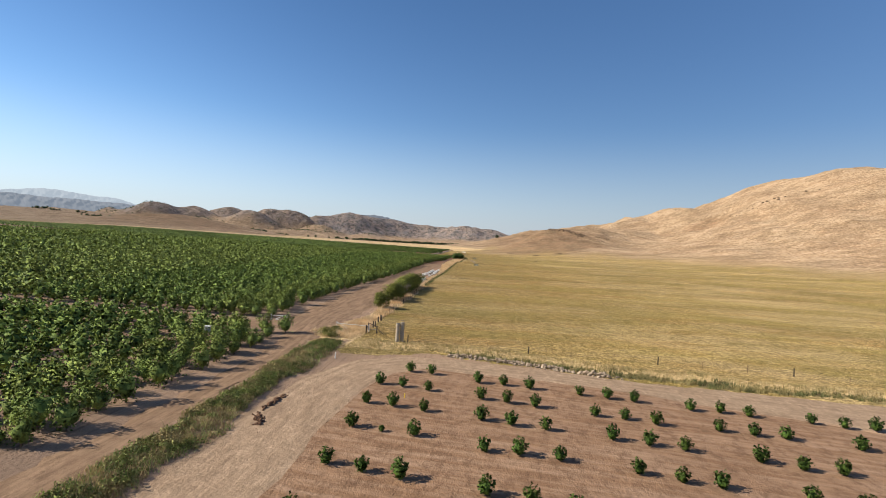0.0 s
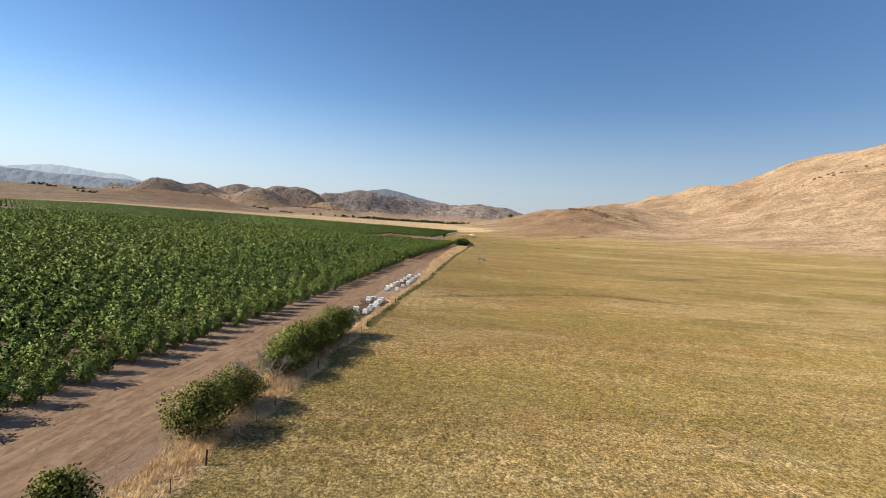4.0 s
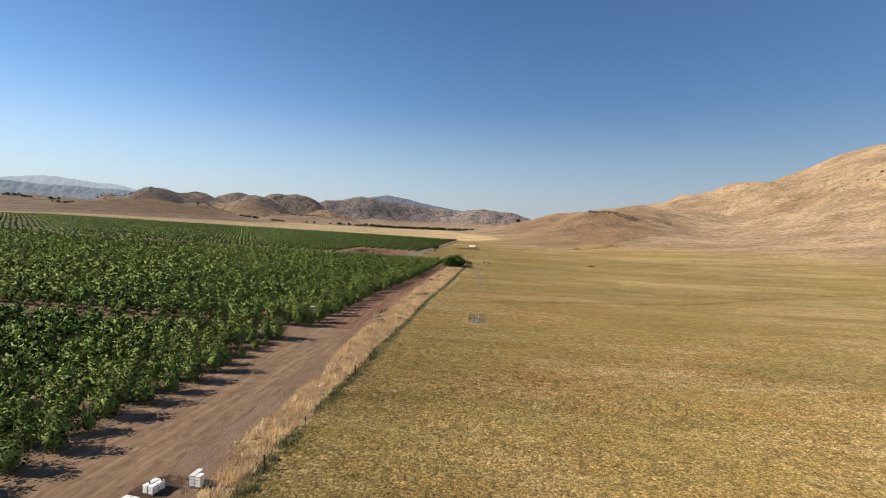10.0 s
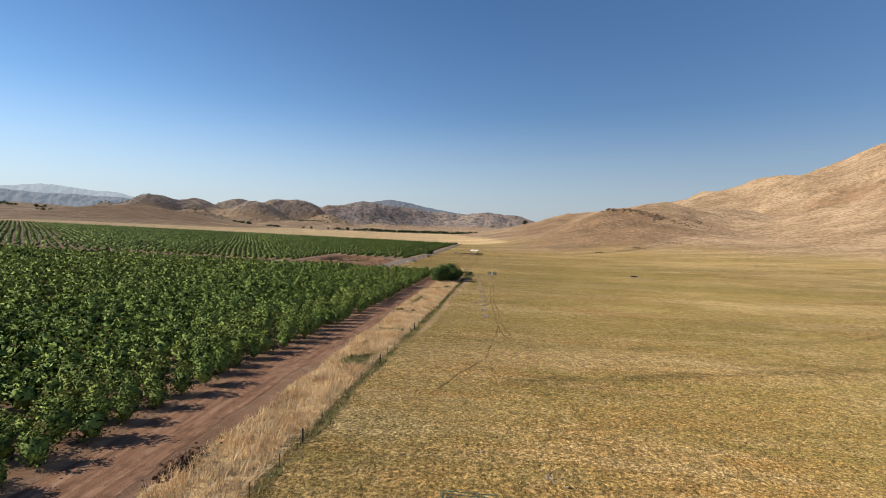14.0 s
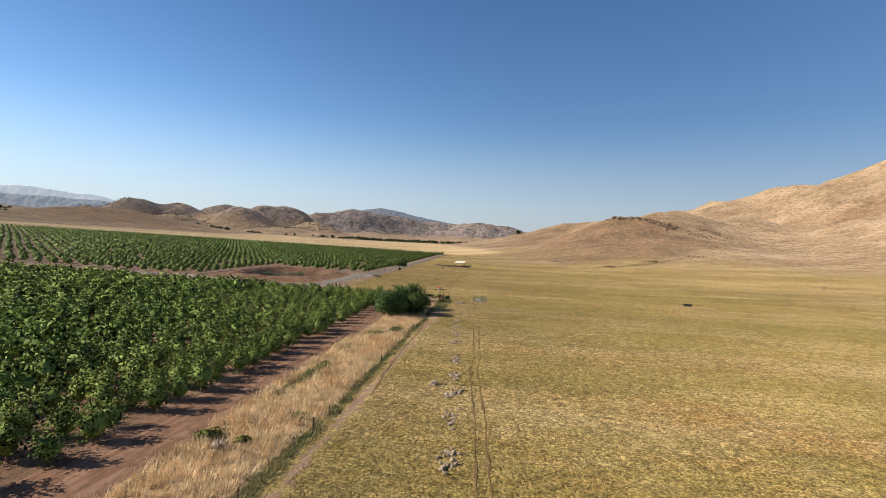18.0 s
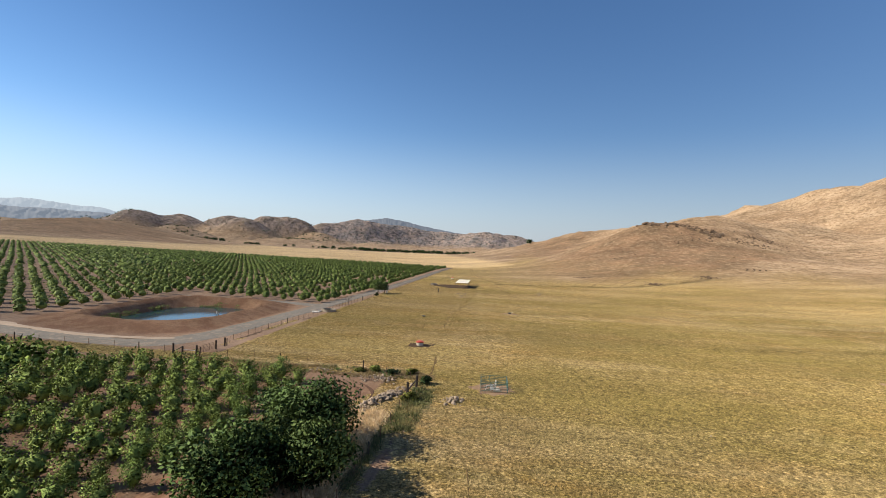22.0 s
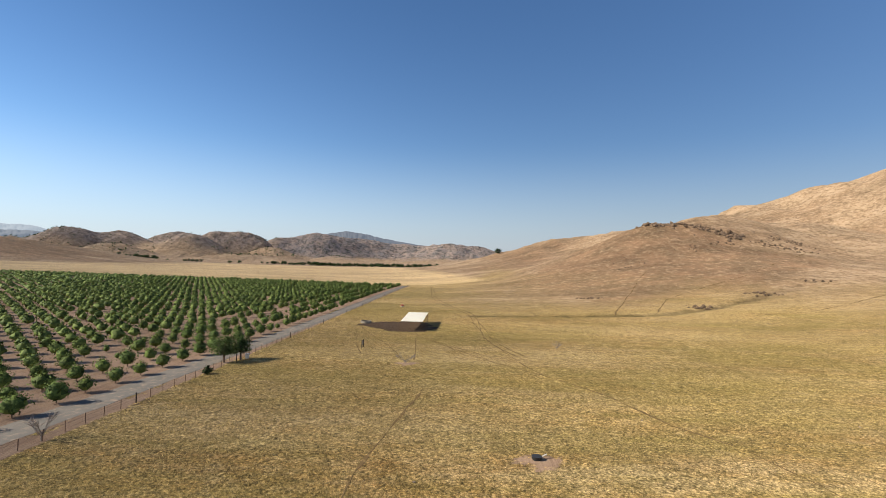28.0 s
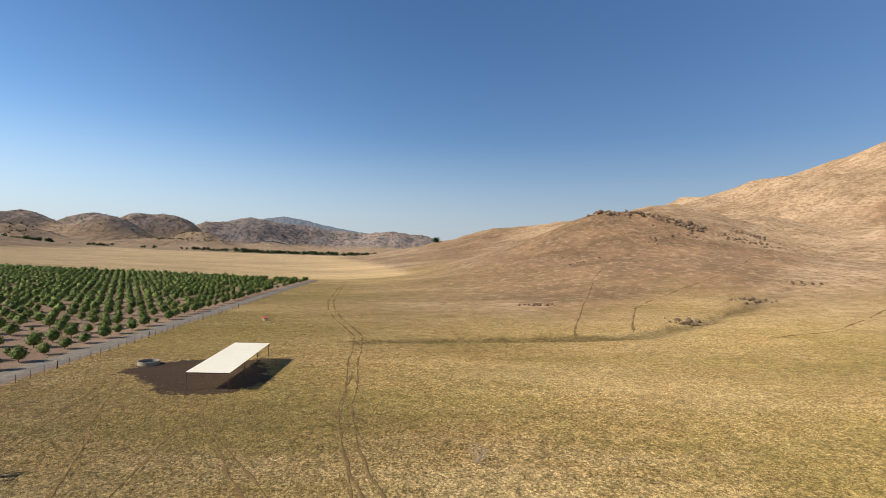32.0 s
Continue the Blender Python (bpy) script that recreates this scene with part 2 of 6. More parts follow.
    dry = blend(tree, ramp(tree, speckle(tree, hill_where, 0.045, 6.0, 0.75), 0.50, 0.60, 0.0, 0.55), dry, HILL_RUST)
    dry = blend(tree, ramp(tree, vein, 0.50, 0.66, 0.0, 0.55), dry, HILL_DARK)
    dry = blend(tree, ramp(tree, vein, 0.48, 0.34, 0.0, 0.6), dry, HILL_PALE)
    dry = blend(tree, ramp(tree, wisp, 0.52, 0.64, 0.0, 0.5), dry, HILL_DARK)
    dry = blend(tree, ramp(tree, tuft, 0.5, 0.7, 0.0, 0.45), dry, HILL_DARK)
    clump = speckle(tree, where, 0.28, 5.0, 0.7)
    dry = blend(tree, ramp(tree, clump, 0.47, 0.36, 0.0, 0.6), dry, HILL_PALE)
    dry = blend(tree, ramp(tree, clump, 0.52, 0.62, 0.0, 0.7), dry, HILL_DARK)
    rust = node(tree, "ShaderNodeAttribute", attribute_name="rust").outputs["Fac"]
    bare = blend(tree, ramp(tree, vein, 0.42, 0.62), KNOLL_RUST, HILL_DARK)
    bare = blend(tree, ramp(tree, wisp, 0.50, 0.66, 0.0, 0.6), bare, HILL_LIGHT)
    bare = blend(tree, ramp(tree, tuft, 0.5, 0.68, 0.0, 0.5), bare, HILL_DARK)
    bare = blend(tree, ramp(tree, clump, 0.47, 0.37, 0.0, 0.7), bare, HILL_LIGHT)
    bare = blend(tree, ramp(tree, clump, 0.54, 0.64, 0.0, 0.6), bare, HILL_DARK)
    dry = blend(tree, rust, dry, bare)
    colour = blend(tree, more[0], grass, dry)
    # far scrub country
    scrub = blend(tree, ramp(tree, speckle(tree, where, 0.012, 6.0, 0.7), 0.42, 0.6), SCRUB_BROWN, SCRUB_GREY)
    scrub = blend(tree, ramp(tree, speckle(tree, where, 0.035, 5.0, 0.8), 0.49, 0.58, 0.0, 0.85), scrub, SCRUB_DARK)
    dots = node(tree, "ShaderNodeTexVoronoi", {"Vector": where, "Scale": 0.042, "Randomness": 1.0}).outputs["Distance"]
    scrub = blend(tree, ramp(tree, dots, 0.30, 0.16, 0.0, 0.85), scrub, SCRUB_DARK)
    colour = blend(tree, more[1], colour, scrub)
    # dry straw, weeds, bare soil, trodden dung
    edge = ramp(tree, mid, 0.25, 0.75, -0.35, 0.35)

    def cover(value):
        raised = node(tree, "ShaderNodeMath", {0: value, 1: edge}, operation="ADD").outputs[0]
        return ramp(tree, raised, 0.40, 0.60)

    straw = blend(tree, ramp(tree, tuft, 0.35, 0.7), STRAW_LIGHT, STRAW_BROWN)
    colour = blend(tree, cover(kinds[1]), colour, straw)
    weeds = blend(tree, ramp(tree, tuft, 0.35, 0.65), WEED_GREEN, WEED_GREY)
    colour = blend(tree, cover(kinds[2]), colour, weeds)
    ruts = node(tree, "ShaderNodeMapping", {"Vector": where, "Scale": (3.2, 0.10, 1.0)}).outputs[0]
    north = ramp(tree, node(tree, "ShaderNodeSeparateXYZ", {0: where}).outputs[1], 250, 330, 0.0, 0.28)
    beyond = ramp(tree, node(tree, "ShaderNodeSeparateXYZ", {0: where}).outputs[1], 500, 520, 0.0, 0.36)
    west = ramp(tree, node(tree, "ShaderNodeSeparateXYZ", {0: where}).outputs[0], -16, -20)
    north = node(tree, "ShaderNodeMath", {0: north, 1: west}, operation="MULTIPLY").outputs[0]
    south = ramp(tree, node(tree, "ShaderNodeSeparateXYZ", {0: where}).outputs[1], 250, 200, 0.0, 0.25)
    tone = node(tree, "ShaderNodeMath", {0: large, 1: north}, operation="SUBTRACT").outputs[0]
    tone = node(tree, "ShaderNodeMath", {0: tone, 1: south}, operation="ADD").outputs[0]
    tone = node(tree, "ShaderNodeMath", {0: tone, 1: beyond}, operation="ADD").outputs[0]
    earth = blend(tree, ramp(tree, tone, 0.25, 0.6), SOIL_RED, SOIL_PALE)
    earth = blend(tree, ramp(tree, speckle(tree, ruts, 0.8, 4.0), 0.5, 0.7, 0.0, 0.55), earth, SOIL_DARK)
    earth = blend(tree, ramp(tree, clump, 0.5, 0.36, 0.0, 0.6), earth, SOIL_PALE)
    earth = blend(tree, ramp(tree, tuft, 0.52, 0.68, 0.0, 0.4), earth, SOIL_DARK)
    earth = blend(tree, ramp(tree, fine, 0.5, 0.7, 0.0, 0.45), earth, SOIL_DARK)
    fresh = node(tree, "ShaderNodeAttribute", attribute_name="bank").outputs["Fac"]
    dug = blend(tree, ramp(tree, clump, 0.42, 0.58), BANK_TAN, BANK_RED)
    dug = blend(tree, ramp(tree, tuft, 0.5, 0.64, 0.0, 0.5), dug, SOIL_DARK)
    earth = blend(tree, fresh, earth, dug)
    colour = blend(tree, cover(kinds[0]), colour, earth)
    dung = node(tree, "ShaderNodeAttribute", attribute_name="dung").outputs["Fac"]
    colour = blend(tree, cover(dung), colour, blend(tree, ramp(tree, tuft, 0.3, 0.7), DUNG_DARK, DUNG_BROWN))
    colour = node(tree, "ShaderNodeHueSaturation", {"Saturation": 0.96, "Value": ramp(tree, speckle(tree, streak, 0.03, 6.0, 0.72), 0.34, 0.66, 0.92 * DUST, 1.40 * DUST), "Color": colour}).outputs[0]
    tree.links.new(colour, shader.inputs["Base Color"])
    shader.inputs["Roughness"].default_value, shader.inputs["Specular IOR Level"].default_value = 0.95, 0.1
    shader.inputs["Diffuse Roughness"].default_value = 0.8
    slope_relief = node(tree, "ShaderNodeMath", {0: vein, 1: more[0]}, operation="MULTIPLY").outputs[0]
    terraces = node(tree, "ShaderNodeBump", {"Strength": 1.0, "Distance": 3.2, "Height": slope_relief}).outputs[0]
    ravine = node(tree, "ShaderNodeMath", {0: speckle(tree, node(tree, "ShaderNodeMapping", {"Vector": where, "Rotation": (0.0, 0.0, 0.4), "Scale": (1.0, 0.5, 1.0)}).outputs[0], 0.011, 6.0, 0.6), 1: more[2]}, operation="MULTIPLY").outputs[0]
    cut = node(tree, "ShaderNodeBump", {"Strength": 1.0, "Distance": 28.0, "Height": ravine, "Normal": terraces}).outputs[0]
    grown = ramp(tree, kinds[0], 0.3, 0.7, 1.0, 0.22)
    grown = node(tree, "ShaderNodeMath", {0: grown, 1: ramp(tree, fresh, 0.0, 1.0, 0.0, 0.8)}, operation="MAXIMUM").outputs[0]
    heaped = node(tree, "ShaderNodeBump", {"Strength": grown, "Distance": 0.75, "Height": mid, "Normal": cut}).outputs[0]
    mound = node(tree, "ShaderNodeBump", {"Strength": grown, "Distance": -0.26, "Height": hump, "Normal": heaped}).outputs[0]
    low = node(tree, "ShaderNodeBump", {"Strength": grown, "Distance": 0.36, "Height": tuft, "Normal": mound}).outputs[0]
    both = node(tree, "ShaderNodeBump", {"Strength": 0.6, "Distance": 0.05, "Height": fine, "Normal": low}).outputs[0]
    tree.links.new(both, shader.inputs["Normal"])
    return m


GRASS_OLIVE, GRASS_GOLD, GRASS_RUST = (0.355, 0.268, 0.08), (0.55, 0.38, 0.142), (0.475, 0.265, 0.082)
GRASS_STRAW, GRASS_DARK, GRASS_DRY = (0.63, 0.465, 0.232), (0.165, 0.115, 0.038), (0.70, 0.475, 0.20)
HILL_LIGHT, HILL_RUST, HILL_DARK = (0.41, 0.283, 0.168), (0.315, 0.20, 0.112), (0.165, 0.107, 0.06)
HILL_PALE, KNOLL_RUST = (0.50, 0.365, 0.235), (0.265, 0.152, 0.082)
SCRUB_BROWN, SCRUB_GREY, SCRUB_DARK = (0.34, 0.255, 0.205), (0.23, 0.20, 0.185), (0.085, 0.077, 0.07)
GRASS_DAMP = (0.13, 0.096, 0.034)
STRAW_LIGHT, STRAW_BROWN = (0.74, 0.54, 0.28), (0.46, 0.30, 0.13)
WEED_GREEN, WEED_GREY = (0.13, 0.125, 0.045), (0.30, 0.22, 0.105)
SOIL_RED, SOIL_PALE, SOIL_DARK = (0.235, 0.13, 0.073), (0.32, 0.21, 0.135), (0.12, 0.07, 0.043)
BANK_TAN, BANK_RED = (0.33, 0.19, 0.105), (0.235, 0.118, 0.062)
# dung browns, darkened further to deepen the shade under the cattle roof
DUNG_DARK, DUNG_BROWN = (0.055, 0.034, 0.021), (0.13, 0.08, 0.046)

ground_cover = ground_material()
orchard_leaf = foliage("orchard_leaf", (0.068, 0.104, 0.026), (0.30, 0.39, 0.094), 0.18)
grove_leaf = foliage("grove_leaf", (0.05, 0.08, 0.02), (0.20, 0.265, 0.065), 0.18)
young_leaf = foliage("young_citrus_leaf", (0.03, 0.062, 0.012), (0.115, 0.185, 0.034))
bank_leaf = foliage("bank_weed_leaf", (0.07, 0.105, 0.03), (0.26, 0.315, 0.095), 0.22, (0.36, 0.29, 0.135))
bush_leaf = foliage("bush_leaf", (0.075, 0.10, 0.022), (0.30, 0.325, 0.075))
fig_leaf = foliage("fig_leaf", (0.042, 0.076, 0.022), (0.17, 0.24, 0.07), 0.15)
oak_leaf = foliage("oak_leaf", (0.028, 0.052, 0.018), (0.075, 0.115, 0.04))
weed_leaf = foliage("weed_leaf", (0.09, 0.10, 0.035), (0.22, 0.22, 0.09), 0.3, (0.38, 0.30, 0.13))
straw_blade = foliage("straw_blade", (0.60, 0.44, 0.23), (0.88, 0.70, 0.43), 0.3, (0.60, 0.405, 0.20))
grass_blade = foliage("grass_blade", (0.28, 0.205, 0.075), (0.58, 0.43, 0.18), 0.3, (0.44, 0.32, 0.13))
field_straw = foliage("field_straw", (0.36, 0.26, 0.125), (0.72, 0.55, 0.30), 0.3, (0.30, 0.235, 0.10))
brown_weed = foliage("brown_weed", (0.19, 0.125, 0.065), (0.46, 0.32, 0.17), 0.2, (0.30, 0.215, 0.11))
bark = surface("bark", (0.17, 0.12, 0.085), (0.25, 0.19, 0.14), 0.9, 0, 18, 2, 0.6)
dead_wood = surface("dead_wood", (0.25, 0.21, 0.18), (0.36, 0.31, 0.27), 0.9, 0, 20, 2, 0.5)
dark_timber = surface("dark_timber", (0.055, 0.042, 0.035), (0.10, 0.08, 0.065), 0.85, 0, 25, 2, 0.6)
grey_timber = surface("grey_timber", (0.28, 0.25, 0.22), (0.40, 0.36, 0.31), 0.85, 0, 25, 2, 0.5)
rusty_steel = surface("rusty_steel", (0.14, 0.085, 0.06), (0.22, 0.12, 0.075), 0.7, 0.5, 30, 4, 0.3)
fence_wire = surface("fence_wire", (0.10, 0.09, 0.08), (0.15, 0.13, 0.11), 0.8, 0.2, 40, 5, 0.1)
white_steel = surface("white_painted_steel", (0.78, 0.77, 0.72), (0.70, 0.68, 0.62), 0.5, 0, 20, 2, 0.1, 0.01, (0.40, 0.28, 0.18))
green_steel = surface("green_painted_steel", (0.03, 0.10, 0.085), (0.05, 0.14, 0.12), 0.5, 0, 20, 3, 0.1, 0.01, (0.12, 0.08, 0.05))
hive_white = surface("hive_white_paint", (0.86, 0.85, 0.81), (0.80, 0.78, 0.73), 0.6, 0, 14, 2.5, 0.1, 0.01, (0.55, 0.48, 0.38), 0.08, 0.2)
hive_dark = surface("hive_shadow_gap", (0.06, 0.055, 0.05), (0.10, 0.09, 0.08), 0.8, 0, 14, 2.5)
pipe_concrete = surface("pipe_concrete", (0.42, 0.36, 0.28), (0.34, 0.28, 0.21), 0.85, 0, 14, 1.4, 0.3, 0.01, (0.26, 0.20, 0.15))
concrete = surface("concrete", (0.60, 0.57, 0.52), (0.48, 0.45, 0.40), 0.85, 0, 14, 1.4, 0.3, 0.01, (0.28, 0.24, 0.19))
black_rubber = surface("black_rubber", (0.02, 0.02, 0.02), (0.04, 0.038, 0.035), 0.6, 0, 14, 2)
roof_sheet = surface("roof_sheet", (1.0, 0.97, 0.86), (0.98, 0.94, 0.82), 0.45, 0.0, 3, 0.3, 0.05, 0.01, (0.90, 0.84, 0.70), 0, 0.05, None, 0.97)
red_plastic = surface("red_plastic", (0.62, 0.10, 0.05), (0.50, 0.08, 0.05), 0.5, 0, 10, 2)
cream_plastic = surface("cream_plastic", (0.66, 0.60, 0.48), (0.58, 0.52, 0.40), 0.5, 0, 10, 2)
galvanised = surface("galvanised_steel", (0.42, 0.43, 0.44), (0.52, 0.53, 0.54), 0.4, 0.8, 20, 3, 0.1)
yellow_plastic = surface("yellow_plastic", (0.75, 0.55, 0.05), (0.70, 0.48, 0.05), 0.5)
pale_rock = surface("pale_rock", (0.46, 0.36, 0.26), (0.32, 0.24, 0.17), 0.9, 0, 7, 1.5, 0.8, 0.05, (0.22, 0.17, 0.13), 0.25)
dark_rock = surface("dark_rock", (0.23, 0.155, 0.10), (0.15, 0.105, 0.072), 0.9, 0, 5, 0.6, 0.8, 0.1, (0.10, 0.085, 0.07), 0.25)
clod_soil = surface("clod_soil", (0.12, 0.068, 0.045), (0.19, 0.11, 0.07), 0.95, 0, 7, 1.5, 0.8, 0.05, None, 0.2)
sand_dirt = surface("sandy_dirt", (0.42, 0.30, 0.20), (0.35, 0.24, 0.155), 0.95, 0, 3.2, 0.35, 0.8, 0.10, (0.30, 0.205, 0.135), 0, 0.45, (0.245, 0.165, 0.108))
ploughed = surface("ploughed_soil", (0.285, 0.168, 0.098), (0.225, 0.127, 0.073), 0.95, 0, 4, 0.25, 0.9, 0.10, (0.15, 0.084, 0.05), 0, 0.5, (0.36, 0.235, 0.155))
road_dirt = surface("farm_road_dirt", (0.235, 0.155, 0.098), (0.195, 0.124, 0.077), 0.95, 0, 9, 0.35, 0.6, 0.04, (0.18, 0.11, 0.07), 0, 0.55, (0.33, 0.215, 0.138))
red_dirt = surface("red_road_dirt", (0.215, 0.115, 0.07), (0.17, 0.088, 0.053), 0.95, 0, 9, 0.35, 0.6, 0.04, (0.125, 0.066, 0.043), 0, 0.5, (0.33, 0.20, 0.13))
trail_dirt = surface("trail_dirt", (0.20, 0.13, 0.056), (0.145, 0.092, 0.04), 0.95, 0, 6, 0.5, 0.6, 0.04, (0.34, 0.23, 0.10), 0)
verge_sand = surface("pale_verge_sand", (0.42, 0.33, 0.25), (0.35, 0.265, 0.195), 0.95, 0, 9, 0.35, 0.6, 0.04, (0.33, 0.24, 0.17), 0)
asphalt = surface("worn_asphalt", (0.175, 0.157, 0.135), (0.22, 0.198, 0.17), 0.98, 0, 30, 0.35, 0.4, 0.01, (0.38, 0.28, 0.20), 0)


def water_material():
    m, tree, shader = started("pond_water")
    where = node(tree, "ShaderNodeTexCoord").outputs["Object"]
    shader.inputs["Base Color"].default_value = (0.012, 0.035, 0.045, 1)
    shader.inputs["Roughness"].default_value, shader.inputs["IOR"].default_value = 0.06, 1.33
    rise = node(tree, "ShaderNodeBump", {"Strength": 0.15, "Distance": 0.05, "Height": speckle(tree, where, 2.5, 3.0)}).outputs[0]
    tree.links.new(rise, shader.inputs["Normal"])
    return m


pond_water = water_material()


def haze_glow_material(name, base, air):
    """Mountains seen through miles of air; the haze is painted as an even glow."""
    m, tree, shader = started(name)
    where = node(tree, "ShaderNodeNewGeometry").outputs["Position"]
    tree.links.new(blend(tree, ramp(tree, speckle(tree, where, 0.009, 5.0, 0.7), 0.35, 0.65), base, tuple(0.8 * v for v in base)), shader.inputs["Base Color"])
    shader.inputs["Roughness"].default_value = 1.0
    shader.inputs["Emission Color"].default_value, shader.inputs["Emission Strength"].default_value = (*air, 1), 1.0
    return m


# the emission colours stand in for haze over each range
range_pale = haze_glow_material("far_range_pale", (0.02, 0.022, 0.025), (0.232, 0.268, 0.305))
range_blue = haze_glow_material("far_range_blue", (0.045, 0.045, 0.045), (0.058, 0.072, 0.095))
range_grey = haze_glow_material("far_range_grey", (0.03, 0.03, 0.032), (0.108, 0.128, 0.155))

# ---- the lie of the land ----
HILLS = []


def hill(*shape):
    """x, y, height, half widths, turn in degrees."""
    HILLS.append(shape)


# east hill, its shoulder, its knoll and the range behind it
hill(586, 1020, 78, 296, 270, -21)
hill(372, 1165, 29, 81, 144, 45)
hill(152, 1313, 46, 142, 230, 33)
hill(99, 952, 21, 85, 156, 21)
hill(213, 979, 50, 137, 77, 47)
hill(354, 1025, -23, 279, 110, 8)
hill(432, 985, -11, 70, 24, 24)
hill(398, 952, 5, 80, 15, 30)
hill(470, 1030, 5, 70, 16, 24)
hill(330, 1000, 4, 70, 14, 28)
hill(858, 1264, 200, 380, 769, 16)
# brown hill west of the valley
hill(-955, 1450, 46, 235, 230, -30)
hill(-1640, 1760, 56, 520, 330, 0)
# foothills ahead
hill(-2137, 3025, 152, 195, 160, 38)
hill(-1964, 3271, 135, 170, 150, 33)
hill(-1663, 2751, 74, 190, 150, 34)
hill(-2316, 4344, 219, 300, 230, 30)
hill(-1656, 3619, 171, 175, 150, 26)
hill(-1416, 3727, 158, 160, 140, 22)
hill(-1582, 3264, 149, 201, 160, 28)
hill(-1069, 3164, 76, 150, 150, 20)
hill(-1091, 2833, 34, 200, 160, 23)
hill(-1199, 4384, 206, 269, 230, 16)
hill(-1487, 4182, 126, 172, 200, 21)
hill(-901, 4612, 144, 234, 200, 12)
hill(-530, 4723, 138, 288, 200, 7)
hill(-134, 4603, 151, 246, 220, 2)
hill(121, 4803, 99, 164, 200, -2)
hill(-2445, 3030, 97, 116, 160, 41)
hill(-1463, 2281, 22, 180, 130, 36)
hill(-901, 3843, 40, 160, 150, 14)
hill(-277, 3994, 40, 190, 130, 4)
hill(338, 4742, 61, 197, 200, -4)

LATTICE = np.random.RandomState(5).rand(256, 256)


def ease(low, high, v):
    t = np.clip((np.asarray(v, float) - low) / (high - low), 0, 1)
    return t * t * (3 - 2 * t)


def rough(x, y, size):
    """Smooth value noise of about -1 to 1 with bumps of that size in metres."""
    u, v = np.asarray(x, float) / size, np.asarray(y, float) / size
    i, j = np.floor(u).astype(int), np.floor(v).astype(int)
    a, b = u - i, v - j
    a, b = a * a * (3 - 2 * a), b * b * (3 - 2 * b)

    def at(p, q):
        return LATTICE[p % 256, q % 256]

    return 2 * ((at(i, j) * (1 - a) + at(i + 1, j) * a) * (1 - b) + (at(i, j + 1) * (1 - a) + at(i + 1, j + 1) * a) * b) - 1


def pond_ring(x, y):
    """0 at the pond's middle, 1 on the crest of its bank."""
    return (np.abs((x + 82.5) / 14.8) ** 3.5 + np.abs((y - 551.5) / 21.5) ** 3.5) ** (1 / 3.5)


def knoll_foot(x):
    """The bend of the drain where the knoll meets the pasture."""
    return np.interp(x, (-40, -1, 21, 42, 50, 62, 82, 116, 154, 175, 240), (720, 703, 708, 709, 710, 712, 726, 750, 777, 792, 850))


def hill_height(x, y):
    h = 0 * x
    for cx, cy, top, sx, sy, turned in HILLS:
        c, s = math.cos(radians(turned)), math.sin(radians(turned))
        dx, dy = x - cx, y - cy
        h = h + top * np.exp(-(((c * dx + s * dy) / sx) ** 2) - ((c * dy - s * dx) / sy) ** 2)
    return h


def fence_x(y):
    """The line of the fence between the road's verge and the pasture."""
    return np.interp(y, (80, 103, 130, 175, 211, 227, 250, 300, 432, 500), (-19.7, -19.7, -18.9, -18.9, -18.9, -18.0, -16.6, -16.2, -16.0, -15.6))


def ground_z(x, y):
    x, y = np.asarray(x, float), np.asarray(y, float)
    h = 4.05 + 1.15 * ease(60, 185, y) + 1.8 * ease(185, 310, y) - 2.0 * ease(335, 430, y)
    h = h + 0.012 * np.clip(-60 - x, 0, 700) * ease(0, 200, y) * (1 - ease(900, 1400, y))
    up = hill_height(x, y)
    h = h + up
    # gullies on the slopes, swells in the pasture
    steep = ease(6, 60, up)
    h = h + steep * (1 + 0.5 * (x > 0)) * (4.0 * rough(x, y, 60) + 1.4 * rough(x, y, 23) - 4.5 * np.abs(rough(x + 0.3 * y, y * 0.5, 47)) - 2.4 * np.abs(rough(x + 40 + 0.3 * y, y * 0.5, 21)) + 2.4) + ease(30, 130, up) * ease(1600, 2500, y) * (4 * rough(x, y, 210) - 13 * np.abs(rough(x + 0.5 * y + 70, y * 0.6, 170)) - 11 * np.abs(rough(x - 0.6 * y, y * 0.7, 95)) + 9)
    field = ease(-14, 6, x)
    h = h + field * (0.25 * rough(x, y, 31) + 0.10 * rough(x, y, 9))
    # the swale that curves across the pasture, the drain at the foot of the east hill
    h = h - 0.5 * np.exp(-(((y - np.interp(x, (-9.5, -3, 6.3, 14.5, 23.8, 35.2, 48, 66, 110), (218.5, 222.3, 228, 232.4, 236.2, 238.6, 237.4, 236.2, 241))) / 1.8) ** 2)) * ease(-10, 5, x) * (1 - ease(75, 95, x))
    foot = knoll_foot(x)
    h = h - 0.9 * np.exp(-(((y - foot) / 2.5) ** 2)) * ease(-2, 20, x) * (1 - ease(150, 175, x))
    # ditch beside the fence, weedy bank of the young orchard
    h = h - 0.35 * np.exp(-(((x - fence_x(y) + 0.5) / 0.9) ** 2)) * ease(290, 310, y) * (1 - ease(490, 500, y))
    h = h + 0.45 * np.exp(-(((x + 23.7) / 2.2) ** 2)) * (1 - ease(72, 86, y)) * ease(-10, 10, y)
    # pond bank and basin
    ring = pond_ring(x, y)
    bank = 1.25 * np.clip(1 - (ring - 1.03) / 0.34, 0, 1) ** 1.15 * (1 + (0.26 * rough(x, y, 4) + 0.2 * rough(x, y, 1.9)) * (ring > 1.03))
    basin = 4.6 * np.clip((0.985 - ring) / 0.42, 0, 1) ** 0.85
    h = h + bank - basin
    return h


